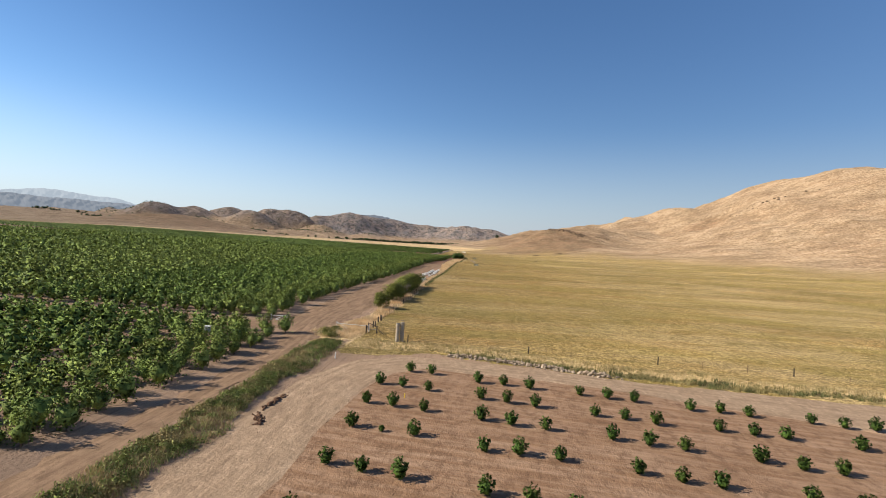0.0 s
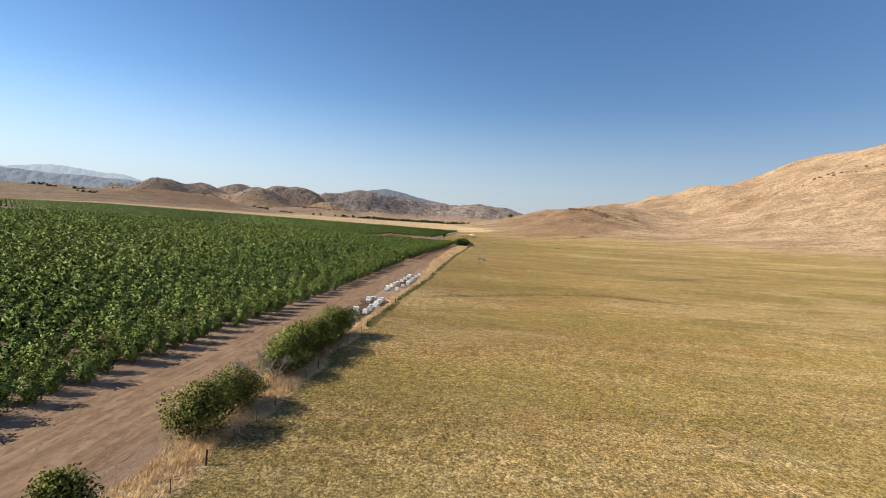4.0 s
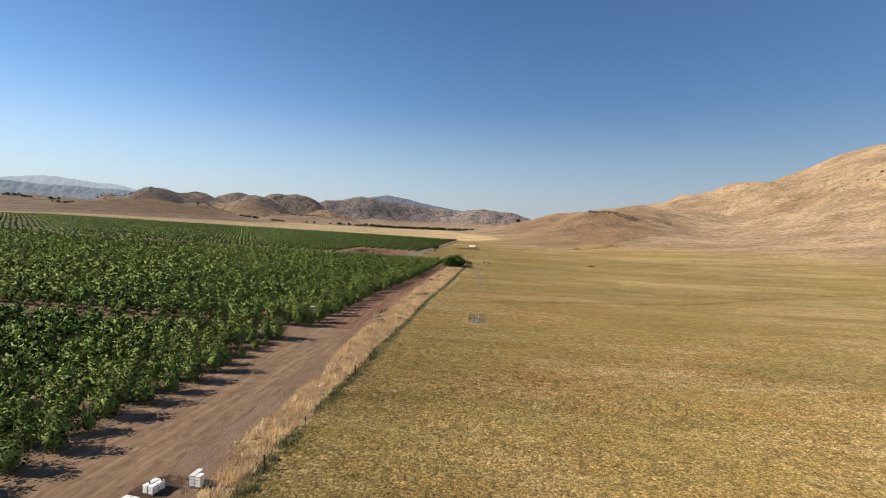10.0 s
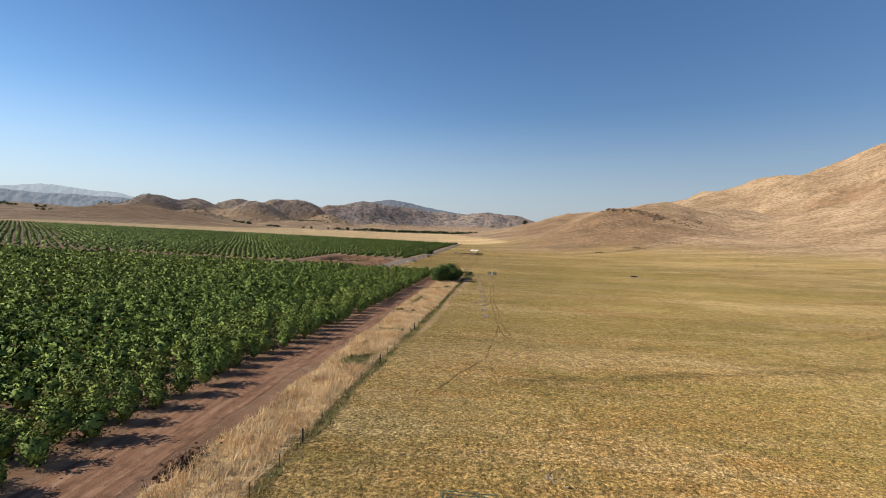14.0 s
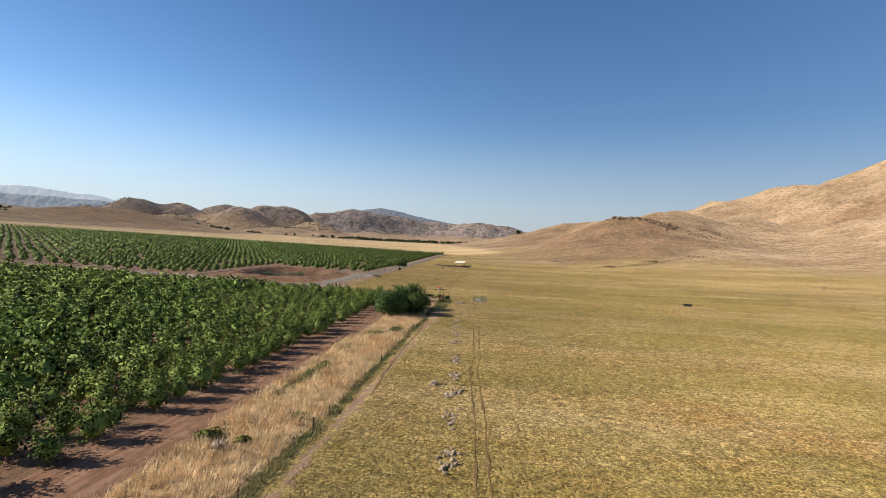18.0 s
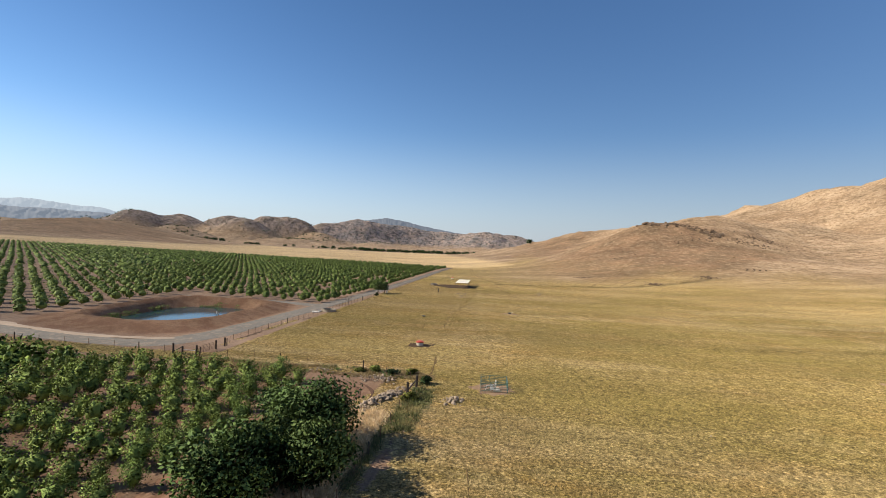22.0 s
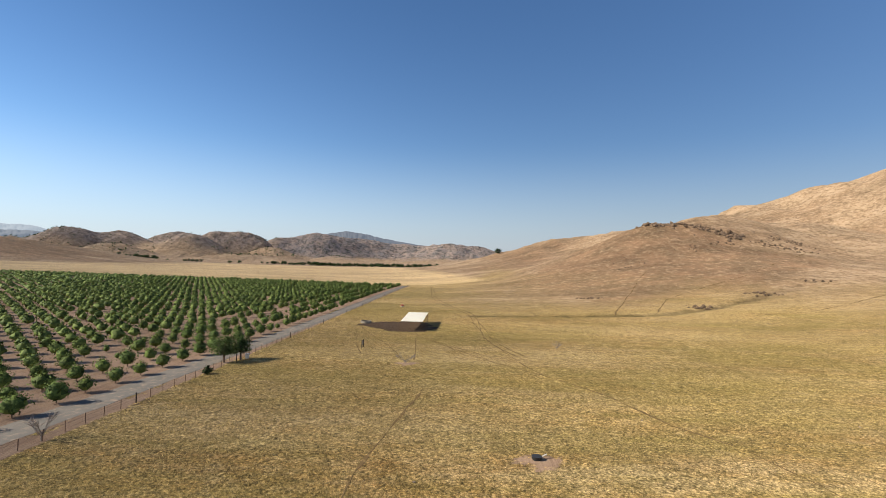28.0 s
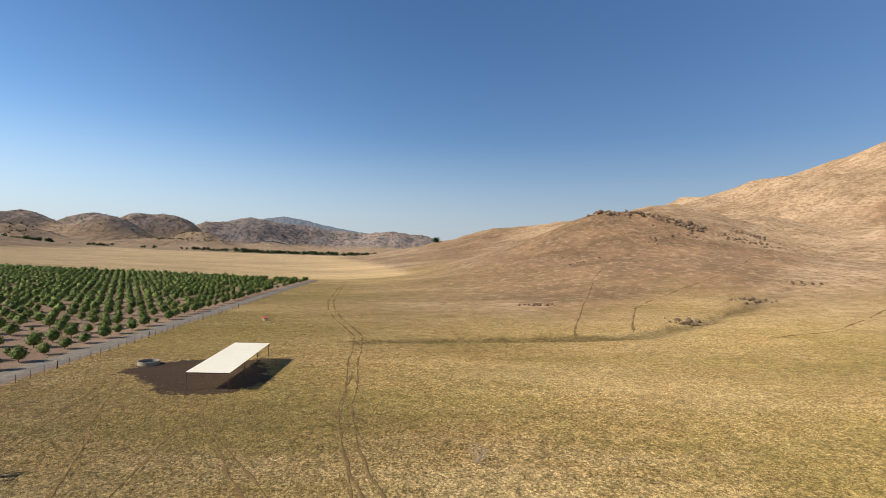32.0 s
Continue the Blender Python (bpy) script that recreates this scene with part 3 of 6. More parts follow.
def z_at(x, y):
    return float(ground_z(np.array([x]), np.array([y]))[0])


# ---- building helpers ----
def mesh_data(name, verts, faces, material=None, smooth=False, normals=None):
    """A mesh from an array of vertices and an array of faces that all have the same number of corners."""
    verts, faces = np.asarray(verts, np.float32), np.asarray(faces, np.int32)
    me = bpy.data.meshes.new(name)
    me.vertices.add(len(verts))
    me.vertices.foreach_set("co", verts.ravel())
    corners = faces.shape[1]
    me.loops.add(faces.size)
    me.loops.foreach_set("vertex_index", faces.ravel())
    me.polygons.add(len(faces))
    me.polygons.foreach_set("loop_start", np.arange(0, faces.size, corners, dtype=np.int32))
    me.polygons.foreach_set("use_smooth", np.full(len(faces), smooth))
    me.update(calc_edges=True)
    if normals is not None:
        me.polygons.foreach_set("use_smooth", np.full(len(faces), True))
        me.normals_split_custom_set_from_vertices(np.asarray(normals, np.float32))
    if material:
        me.materials.append(material)
    return me


def part(name, data, material=None, parent=None, label="", at=None):
    """Links a mesh or bmesh as one object under a thing or under a part."""
    if isinstance(data, bmesh.types.BMesh):
        me = bpy.data.meshes.new(name)
        data.to_mesh(me)
        data.free()
        me.materials.append(material)
    else:
        me = data
    ob = new(name, me)
    if parent:
        ob.parent = parent
    if at is not None:
        ob.matrix_basis = at
    return tagged(ob, label)


def thing(name, m, label, category, group=""):
    ob = new(name)
    ob.empty_display_size = 0.3
    ob.matrix_basis = m
    return tagged(ob, label, category, group)


def box(sx, sy, sz, m=None, bevel=0.0, bm=None):
    """A box that stands on its base."""
    own = bmesh.new()
    bmesh.ops.create_cube(own, size=1)
    bmesh.ops.scale(own, vec=(sx, sy, sz), verts=own.verts)
    bmesh.ops.translate(own, vec=(0, 0, sz / 2), verts=own.verts)
    if bevel:
        bmesh.ops.bevel(own, geom=own.edges[:], offset=bevel, segments=1, affect="EDGES")
    return joined(own, m, bm)


def rod(length, r0, r1=None, sides=8, m=None, bm=None):
    """A tapered round bar that stands on its base."""
    own = bmesh.new()
    bmesh.ops.create_cone(own, cap_ends=True, segments=sides, radius1=r0, radius2=r0 if r1 is None else r1, depth=length)
    bmesh.ops.translate(own, vec=(0, 0, length / 2), verts=own.verts)
    return joined(own, m, bm)


def joined(own, m, bm):
    if m is not None:
        bmesh.ops.transform(own, matrix=m, verts=own.verts)
    if bm is None:
        return own
    me = bpy.data.meshes.new("spare")
    own.to_mesh(me)
    own.free()
    bm.from_mesh(me)
    bpy.data.meshes.remove(me)
    return bm


def between(a, b, r, sides=6, bm=None):
    """A round bar from a to b."""
    a, b = Vector(a), Vector(b)
    m = Matrix.Translation(a) @ (b - a).to_track_quat("Z", "Y").to_matrix().to_4x4()
    return rod((b - a).length, r, r, sides, m, bm)


def stone(seed, size, flat=0.7):
    rng = random.Random(seed)
    bm = bmesh.new()
    bmesh.ops.create_icosphere(bm, subdivisions=1, radius=size)
    for v in bm.verts:
        v.co *= rng.uniform(0.72, 1.2)
        v.co.z *= flat
    return bm


# ---- the ground, one sheet to the horizon ----
def graded(start, near_low, near_high, end, step, growth, most, west):
    """Grid lines: even steps in the near stretch, widening outward on both sides."""
    lines = list(np.arange(near_low, near_high + 0.01, step))
    gap = step
    while lines[-1] < end:
        gap = min(gap * growth, 8.0 if lines[-1] - near_high < 420 else most)
        lines.append(lines[-1] + gap)
    gap = step
    while lines[0] > start:
        gap = min(gap * growth, west)
        lines.insert(0, lines[0] - gap)
    return np.array(lines)


ROAD_EDGE_Y = (0, 77, 84, 88, 91, 96, 106, 114, 127, 150, 172, 185, 204, 214, 226, 237, 250, 262, 290, 312, 337, 384, 408, 420, 452, 485, 500, 507)
ROAD_EDGE_X = (-26.2, -26.6, -27.5, -29.5, -27.5, -25.8, -23.2, -23.2, -23.4, -24.2, -23.4, -21.9, -21.6, -21.0, -19.8, -19.5, -19.8, -20.6, -22.0, -22.4, -22.2, -23.9, -25.0, -25.2, -24.6, -24, -20, -21)


def orchard_edge(y):
    """The east edge of the grown orchard."""
    return np.where(y < 90, -33.7, np.where(y < 298, np.interp(y, (95, 130, 180, 213, 236, 265, 298), (-42.2, -41.9, -39.7, -37.8, -36.4, -35.0, -33.4)), -32.2 + (y - 320) * 0.011))


def field_bank(x):
    """The foot of the weedy bank between the track and the pasture."""
    return np.interp(x, (-11.6, -5.6, 0.3, 8.9, 15.7, 22.5, 34.4, 52.7, 102), (76.4, 77.0, 76.2, 74.6, 72.9, 71.8, 70.2, 68.4, 58))


def masks(x, y):
    """How far each kind of cover holds at a place: soil, straw, weeds, dung, dry hill, scrub, ravines."""
    waver = 0.9 * rough(x, y, 7) + 0.5 * rough(x, y, 2.5)
    road_edge = np.interp(y, ROAD_EDGE_Y, ROAD_EDGE_X)
    inside = lambda v, low, high, soft: ease(low - soft, low + soft, v) * (1 - ease(high - soft, high + soft, v))
    soil = inside(x + waver, -700, road_edge, 0.9) * inside(y, -300, 507, 1.0)
    young_top = np.interp(x, (-16.7, -6.5, 13.1, 29.3, 45.5, 102), (69.3, 72.7, 68.4, 63.3, 58, 40))
    soil = np.maximum(soil, inside(x + waver, -22, 300, 0.8) * (1 - ease(-0.8, 0.8, y + waver - young_top - 4.3)))
    soil = np.maximum(soil, inside(x + waver, -700, -55.5, 0.8) * inside(y, 512, 906, 1.0))
    soil = np.maximum(soil, inside(x + waver, -70, -52.6, 0.5) * inside(y, 513, 640, 1.5))
    soil = np.maximum(soil, inside(x + 0.5 * waver, -52, -50.2, 0.5) * inside(y, 513, 905, 1.5))
    soil = np.maximum(soil, 0.52 * inside(x, -27, -20, 0.8) * inside(y, -60, 84, 2))
    for cx, cy, r in ((-2, 319.8, 3.2), (-5, 504.3, 3.0), (-1.4, 583.6, 2.3), (-19.5, 625.3, 2.2), (57.5, 522.2, 2.6), (60.5, 521.4, 2.8), (64.0, 520.6, 2.2)):
        soil = np.maximum(soil, 0.8 * (1 - ease(0.7 * r, 1.25 * r, np.hypot(x - cx, (y - cy) * 1.2) + 0.5 * waver)))
    soil = np.maximum(soil, (0.66 + 0.2 * rough(x, y, 3)) * inside(x + 0.35 * waver - fence_x(y), 0.8, 2.9, 0.4) * inside(y, 372, 486, 6))
    straw = inside(x + 0.6 * waver, road_edge, fence_x(y) - 0.3, 0.5) * inside(y, 80, 492, 2)
    straw = np.maximum(straw, 0.6 * inside(x + waver, -120, -44, 1.5) * inside(y + 0.6 * waver, 94.4, 97.0, 0.6))
    straw = np.maximum(straw, inside(x, -24, 112, 2) * inside(y + waver - field_bank(x), 1.8, 7.4, 1.2) * 0.62)
    straw = np.maximum(straw, 0.42 * inside(x, -50, -17, 2) * inside(y + waver, 508, 513, 1.2))
    straw = np.maximum(straw, 0.58 * inside(x + 3 * waver, -900, 20, 12) * inside(y + 3 * waver, 912, 1750, 6) * (1 - ease(3, 9, hill_height(x, y))))
    weeds = inside(x + 0.9 * waver, -25.9, -21.7, 0.7) * inside(y, -20, 80, 3)
    weeds = np.maximum(weeds, (0.62 + 0.2 * rough(x, y, 8)) * inside(x + 0.4 * waver - fence_x(y), -0.8, 0.6, 0.4) * inside(y, 175, 500, 4))
    weeds = np.maximum(weeds, (0.7 + 0.3 * rough(x, y, 2.5)) * inside(x + 0.5 * waver, -15.6, -12.6, 0.5) * inside(y, 486, 505, 1.5))
    weeds = np.maximum(weeds, 0.7 * inside(x, -4, 112, 2) * inside(y + waver - field_bank(x), 0.4, 3.2, 0.7))
    weeds = np.maximum(weeds, 0.85 * inside(pond_ring(x, y) + 0.03 * waver, 0.66, 0.86, 0.04) * ease(-72, -82, x) )
    weeds = np.maximum(weeds, 0.55 * (rough(x, y, 6) > 0.5) * inside(x, road_edge + 1, -17, 1.0) * inside(y, 300, 460, 5))
    dung = 1 - ease(0.6, 1.25, np.hypot((x + 27 + 0.3 * (y - 676)) / 11.5, (y - 675.5) / 10.5) + 0.25 * waver)
    dung = np.maximum(dung, (0.72 + 0.25 * rough(x, y, 5)) * inside(x + waver, -27.5, -21, 1.0) * inside(y, 174, 209, 2))
    dung = np.maximum(dung, (0.66 + 0.25 * rough(x, y, 5)) * inside(x + waver, -25.5, -20.5, 1.0) * inside(y, 230, 253, 2))
    dung = np.maximum(dung, 0.9 * (1 - ease(2.0, 4.2, np.hypot(x + 19.5, (y - 530.4) * 1.15) + 0.6 * waver)))
    lane_line = np.interp(y, (518, 523, 534, 560, 580, 600, 660, 760, 900), (-51.6, -53.3, -53.2, -51.4, -51.0, -50.2, -49.6, -49.4, -50.8))
    dung = np.maximum(dung, (0.58 + 0.3 * rough(x, y, 4)) * inside(x + 0.4 * waver - lane_line, 0.1, 1.0, 0.3) * inside(y, 520, 600, 3))
    up = hill_height(x, y)
    dry = np.clip(ease(0.4, 15, up + 2.5 * rough(x, y, 45)) + ease(905, 1000, y) * (1 - ease(-20, 30, x)), 0, 1)
    dry = np.maximum(dry, 0.9 * ease(-14, 60, y - knoll_foot(x) + 9 * rough(x, y, 22)) * np.exp(-(((x - 105) / 120) ** 4) - ((y - 810) / 130) ** 4))
    patchy = 30 * rough(x, y, 130) + 18 * rough(x, y, 60)
    scrub = 0.7 * ease(2300, 2800, y) * ease(50, 125, up + patchy) * (1 - 0.85 * ease(-1500, -1250, x) * (1 - ease(3350, 3600, y)))
    scrub = np.maximum(scrub, ease(3600, 3950, y) * ease(-1550, -1350, x) * ease(8, 45, up + 0.5 * patchy))
    far = ease(1500, 2100, y)
    return soil, straw, weeds, dung, dry, scrub, far


def near_line(x, y, line):
    """Metres from a bent line of x, y."""
    best = np.full(x.shape, 1e9)
    for (ax, ay), (bx, by) in zip(line, line[1:]):
        k = np.clip(((x - ax) * (bx - ax) + (y - ay) * (by - ay)) / ((bx - ax) ** 2 + (by - ay) ** 2), 0, 1)
        best = np.minimum(best, np.hypot(x - ax - k * (bx - ax), y - ay - k * (by - ay)))
    return best


DRAINS = (
    (1.5, 1.0, ((-14, 215), (-9.5, 218.5), (-3, 222.3), (6.3, 228), (14.5, 232.4), (23.8, 236.2), (35.2, 238.6), (48, 237.4), (66, 236.2), (82, 237), (110, 241))),
    (1.6, 0.9, ((60, 283), (84, 300.5), (122, 334.7), (160, 350), (220, 362))),
    (1.3, 0.9, ((2, 350), (14, 354), (33, 362), (51, 367.5), (64, 375), (100, 405), (142, 435), (190, 465), (238, 489), (300, 520))),
    (1.2, 0.6, ((20, 372), (60, 392), (110, 420), (150, 426))),
    (2.6, 1.0, ((190, 616), (264, 616), (312, 603), (380, 600), (465, 604))),
    (2.8, 1.3, ((-6, 702), (-1, 703.2), (21.5, 708.2), (42, 709), (62, 712), (82.5, 726.5), (116, 750), (154, 777), (172, 789))),
    (3.0, 0.6, ((40, 545), (110, 560), (190, 590), (260, 640))),
)


def build_ground():
    xs = graded(-4800, -112, 58, 2600, 1.6, 1.09, 60, 30)
    ys = graded(-1200, 12, 720, 5200, 1.9, 1.09, 34, 60)
    gx, gy = np.meshgrid(xs, ys)
    x, y = gx.ravel(), gy.ravel()
    verts = np.stack([x, y, ground_z(x, y)], 1)
    n = np.arange(len(x)).reshape(gx.shape)
    faces = np.stack([n[:-1, :-1].ravel(), n[:-1, 1:].ravel(), n[1:, 1:].ravel(), n[1:, :-1].ravel()], 1)
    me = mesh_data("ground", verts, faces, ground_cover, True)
    soil, straw, weeds, dung, dry, scrub, far = masks(x, y)
    for name, rgb in (("cover", (soil, straw, weeds)), ("relief", (dry, scrub, far))):
        layer = me.attributes.new(name, "FLOAT_COLOR", "POINT")
        layer.data.foreach_set("color", np.stack([*rgb, np.ones(len(x))], 1).astype(np.float32).ravel())
    rust = 1.1 * ease(-4, 30, y - knoll_foot(x) + 6 * rough(x, y, 18)) * np.exp(-(((x - 105) / 105) ** 2) - ((y - 825) / 125) ** 2) + 0.8 * np.exp(-(((x - 60) / 90) ** 2) - ((y - 1180) / 190) ** 2) + 0.9 * np.exp(-(((x + 900) / 300) ** 2) - ((y - 1380) / 200) ** 2) + 0.9 * np.exp(-(((x - 425) / 60) ** 2) - ((y - 985) / 34) ** 2) + 0.6 * np.exp(-(((x - 330) / 60) ** 2) - ((y - 1040) / 30) ** 2)
    rust = ease(0.22, 0.72, rust + 0.22 * rough(x, y, 35) + 0.14 * rough(x, y, 13))
    lush = ease(-10, 6, x) * (1 - ease(85, 125, x)) * ease(450, 490, y) * (1 - ease(562, 578, y + 0.2 * np.abs(x - 30) + 4 * rough(x, y, 14)))
    lush = np.clip(0.5 * lush * (1 + 0.5 * rough(x, y * 2, 24) + 0.3 * rough(x, y, 7)), 0, 0.8)
    foot = np.exp(-(((x + 500 + 0.55 * (y - 1200)) / 110) ** 2) - ((y - 1190) / 190) ** 2)
    lush = np.maximum(lush, 0.8 * ease(0.2, 0.7, foot + 0.2 * rough(x, y, 60)))
    damp = 0 * x
    for half, deep, line in DRAINS:
        damp = np.maximum(damp, deep * np.exp(-((near_line(x, y, line) + 0.5 * half * rough(x, y, 6)) / half) ** 2))
    for name, value in (("lush", lush), ("damp", damp), ("dung", dung), ("rust", 0.95 * rust), ("scorched", np.clip(0.9 * np.exp(-(((x - 8) / 44) ** 2)) * ease(140, 200, y) * (1 - ease(310, 420, y)) * (1 + 0.7 * rough(x, y, 26) + 0.4 * rough(x, y, 9)) + 0.3 * np.exp(-(((x + 30) / 40) ** 2) - ((y - 545) / 30) ** 2), 0, 0.85)), ("bank", ease(0.55, 0.65, pond_ring(x, y)) * (1 - ease(1.35, 1.55, pond_ring(x, y))))):
        layer = me.attributes.new(name, "FLOAT", "POINT")
        layer.data.foreach_set("value", value.astype(np.float32))
    return tagged(new("ground", me), "dry golden pasture, bare orchard soil and brown hills in one sheet", "ground", kind="structure")


build_ground()


def far_range(label, material, away, bearings, tops, depth):
    """A distant ridge: its skyline by bearing in degrees west of north, falling to the plain in broken spurs."""
    fine = np.arange(0, bearings[0] - bearings[-1], 0.07)
    top = np.interp(bearings[0] - fine, bearings[::-1], tops[::-1])
    for _ in range(6):
        top[1:-1] = (top[:-2] + 2 * top[1:-1] + top[2:]) / 4
    top = top + 2.2 * rough(fine * 4, 0 * fine + 3, 1.0) + 1.2 * rough(fine * 11, 0 * fine + 7, 1.0)
    bearing = np.radians(bearings[0] - fine)
    rows = []
    for k in range(17):
        share = 1 - (k / 16) ** 1.2
        spur = (1 - 2 * np.abs(rough(fine * 2.2 + 0.35 * k, 0 * fine + 0.25 * k, 1.0)) + 0.6 * rough(fine * 6 - 0.5 * k, 0 * fine + 0.7 * k, 1.0)) * share * min(k, 3) / 3
        reach = away - depth * k / 16 + 34 * spur
        rows.append(np.stack([-np.sin(bearing) * reach, 252 + np.cos(bearing) * reach, top * share + 20 * (1 - share) + 5 * spur], 1))
    verts = np.stack(rows, 1).reshape(-1, 3)
    n = np.arange(len(verts)).reshape(len(fine), 17)
    faces = np.stack([n[:-1, :-1].ravel(), n[:-1, 1:].ravel(), n[1:, 1:].ravel(), n[1:, :-1].ravel()], 1)
    return tagged(new("backdrop", mesh_data("far_range", verts, faces, material, True)), label, "mountains", kind="structure")


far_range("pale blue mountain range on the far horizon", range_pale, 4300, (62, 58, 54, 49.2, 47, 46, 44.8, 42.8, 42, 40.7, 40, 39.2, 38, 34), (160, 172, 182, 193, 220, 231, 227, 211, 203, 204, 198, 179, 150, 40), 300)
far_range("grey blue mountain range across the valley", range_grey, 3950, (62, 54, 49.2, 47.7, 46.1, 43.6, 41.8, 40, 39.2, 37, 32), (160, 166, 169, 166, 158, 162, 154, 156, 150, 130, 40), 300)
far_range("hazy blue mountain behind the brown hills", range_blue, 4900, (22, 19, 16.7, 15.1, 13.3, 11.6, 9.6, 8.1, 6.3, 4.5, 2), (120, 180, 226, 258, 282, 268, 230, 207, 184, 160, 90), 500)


def laned(name, verts, faces, lanes, material, label, category):
    """A draped sheet whose wheel marks run along its own lanes."""
    me = mesh_data(name, verts, faces, material, True)
    layer = me.attributes.new("lane", "FLOAT_VECTOR", "POINT")
    layer.data.foreach_set("vector", lanes.astype(np.float32).ravel())
    return tagged(new(name, me), label, category, kind="structure")


def young_block():
    xs, ks = np.arange(-13.2, 145, 1.0), np.linspace(0, 1, 70)
    top = np.interp(xs, (-13.2, -12.6, -10.2, -6.5, 5, 19.4, 31.4, 45, 145), (48, 57, 64.6, 68.2, 67.6, 65.6, 61.5, 57, 26)) + 0.3 * rough(xs, 0 * xs, 2.5)
    x, k = np.meshgrid(xs, ks)
    y = -40 + (top + 40) * k
    x = x + np.where(x < -13, 0.35 * rough(y, 0 * y, 2.5), 0)
    flat = np.stack([x.ravel(), y.ravel()], 1)
    verts = np.column_stack([flat, ground_z(flat[:, 0], flat[:, 1]) + 0.055])
    n = np.arange(len(verts)).reshape(x.shape)
    faces = np.stack([n[:-1, :-1].ravel(), n[:-1, 1:].ravel(), n[1:, 1:].ravel(), n[1:, :-1].ravel()], 1)
    lanes = np.column_stack([flat[:, 1] + 0.155 * flat[:, 0], flat[:, 0], 0 * flat[:, 0]])
    laned("ploughed_soil", verts, faces, lanes, ploughed, "reddish ploughed soil between young citrus rows", "soil")


young_block()


def ribbon(name, line, material, lift, label, category="road", ragged=0.35, step=1.25):
    """A road draped over the ground along a line of x, y, half width, with a ragged edge."""
    line = np.array(line, float)
    along = np.r_[0, np.cumsum(np.hypot(*np.diff(line[:, :2], axis=0).T))]
    s = np.arange(0, along[-1], step)
    x, y, half = (np.interp(s, along, line[:, k]) for k in range(3))
    for _ in range(5):
        x[1:-1], y[1:-1] = (x[:-2] + 2 * x[1:-1] + x[2:]) / 4, (y[:-2] + 2 * y[1:-1] + y[2:]) / 4
    if category == "path":
        x, y = x + 0.35 * rough(s, 0 * s + 9, 9.0) + 0.12 * rough(s, 0 * s, 3.0), y + 0.35 * rough(s, 0 * s + 40, 9.0)
        half = half * np.clip(0.75 + 0.9 * rough(s, 0 * s + 70, 4.5) + 0.6 * rough(s, 0 * s + 90, 1.5), 0.06, 1.5)
    tx, ty = np.gradient(x), np.gradient(y)
    size = np.hypot(tx, ty)
    nx, ny = ty / size, -tx / size
    rows, lanes = [], []
    for k in np.linspace(-1, 1, 9):
        push = half * k
        if abs(k) == 1:
            push = push + k * ragged * (0.5 * rough(s + 300 * k, 0 * s, 6.0) + 0.8 * rough(s + 900 * k, 0 * s, 1.6))
        px, py = x + nx * push, y + ny * push
        lanes.append(np.stack([push, s, 0 * s], 1))
        rows.append(np.stack([px, py, ground_z(px, py) + lift * (1 if abs(k) < 1 else 0.2)], 1))
    verts = np.stack(rows, 1).reshape(-1, 3)
    n = np.arange(len(verts)).reshape(len(s), 9)
    faces = np.stack([n[:-1, :-1].ravel(), n[:-1, 1:].ravel(), n[1:, 1:].ravel(), n[1:, :-1].ravel()], 1)
    return laned(name, verts, faces, np.stack(lanes, 1).reshape(-1, 3), material, label, category)


ribbon("dirt_road", [(-28.4, -60, 2.1), (-28.3, 40, 2.1), (-28.4, 70, 2.1), (-29.5, 80, 2.6), (-31.0, 90, 4.2), (-32.0, 100, 6.2), (-31.8, 115, 6.4), (-32.0, 135, 6.2), (-31.8, 160, 5.8), (-32.0, 178, 5.4), (-31.8, 192, 5.2), (-31.4, 215, 5.2), (-30.4, 240, 5.2), (-29.4, 260, 5.4), (-28.8, 280, 5.6), (-28.0, 297, 5.0), (-27.2, 306, 3.6)], road_dirt, 0.07, "pale brown dirt farm road with wheel ruts beside the orchard", ragged=1.0)
ribbon("farm_crossroad", [(-29, 94, 2.2), (-36, 91.8, 3.4), (-52, 90.8, 3.8), (-85, 90.8, 3.8), (-300, 90.8, 3.8)], road_dirt, 0.062, "dirt crossroad between two orchard blocks", ragged=1.2)
ribbon("red_dirt_road", [(-27.2, 304, 3.5), (-27.7, 335, 2.9), (-27.4, 390, 3.2), (-28.2, 430, 2.4), (-27.6, 470, 2.4), (-27.2, 482, 1.8), (-26.5, 490, 1.0), (-26, 495, 0.4)], red_dirt, 0.075, "reddish dirt farm road with wheel ruts beside the orchard")
ribbon("sandy_track", [(-17.0, -60, 4.3), (-17.0, 36, 4.3), (-17.0, 47, 4.3), (-16.6, 58, 4.1), (-14.0, 67.6, 3.8), (-7, 71.9, 3.3), (0, 71.4, 3.2), (12, 69.4, 3.2), (26, 66.8, 3.4), (36, 65.0, 4.4), (48, 62.4, 5.4), (70, 57, 6), (120, 42, 6)], sand_dirt, 0.07, "pale sandy track round the young orchard", ragged=0.5, step=0.8)
ribbon("paved_road", [(-125, 521.5, 2.4), (-96, 518, 2.4), (-84, 515.4, 2.4), (-71, 515.0, 2.5), (-63, 516.8, 3.4), (-59.2, 527, 3.2), (-58.2, 545, 2.7), (-57.0, 570, 2.6), (-55.4, 600, 2.4), (-54, 640, 2.4), (-53, 700, 2.4), (-53, 780, 2.4), (-54, 903, 2.4)], asphalt, 0.06, "worn grey asphalt lane beside the orchard fence", ragged=0.2)
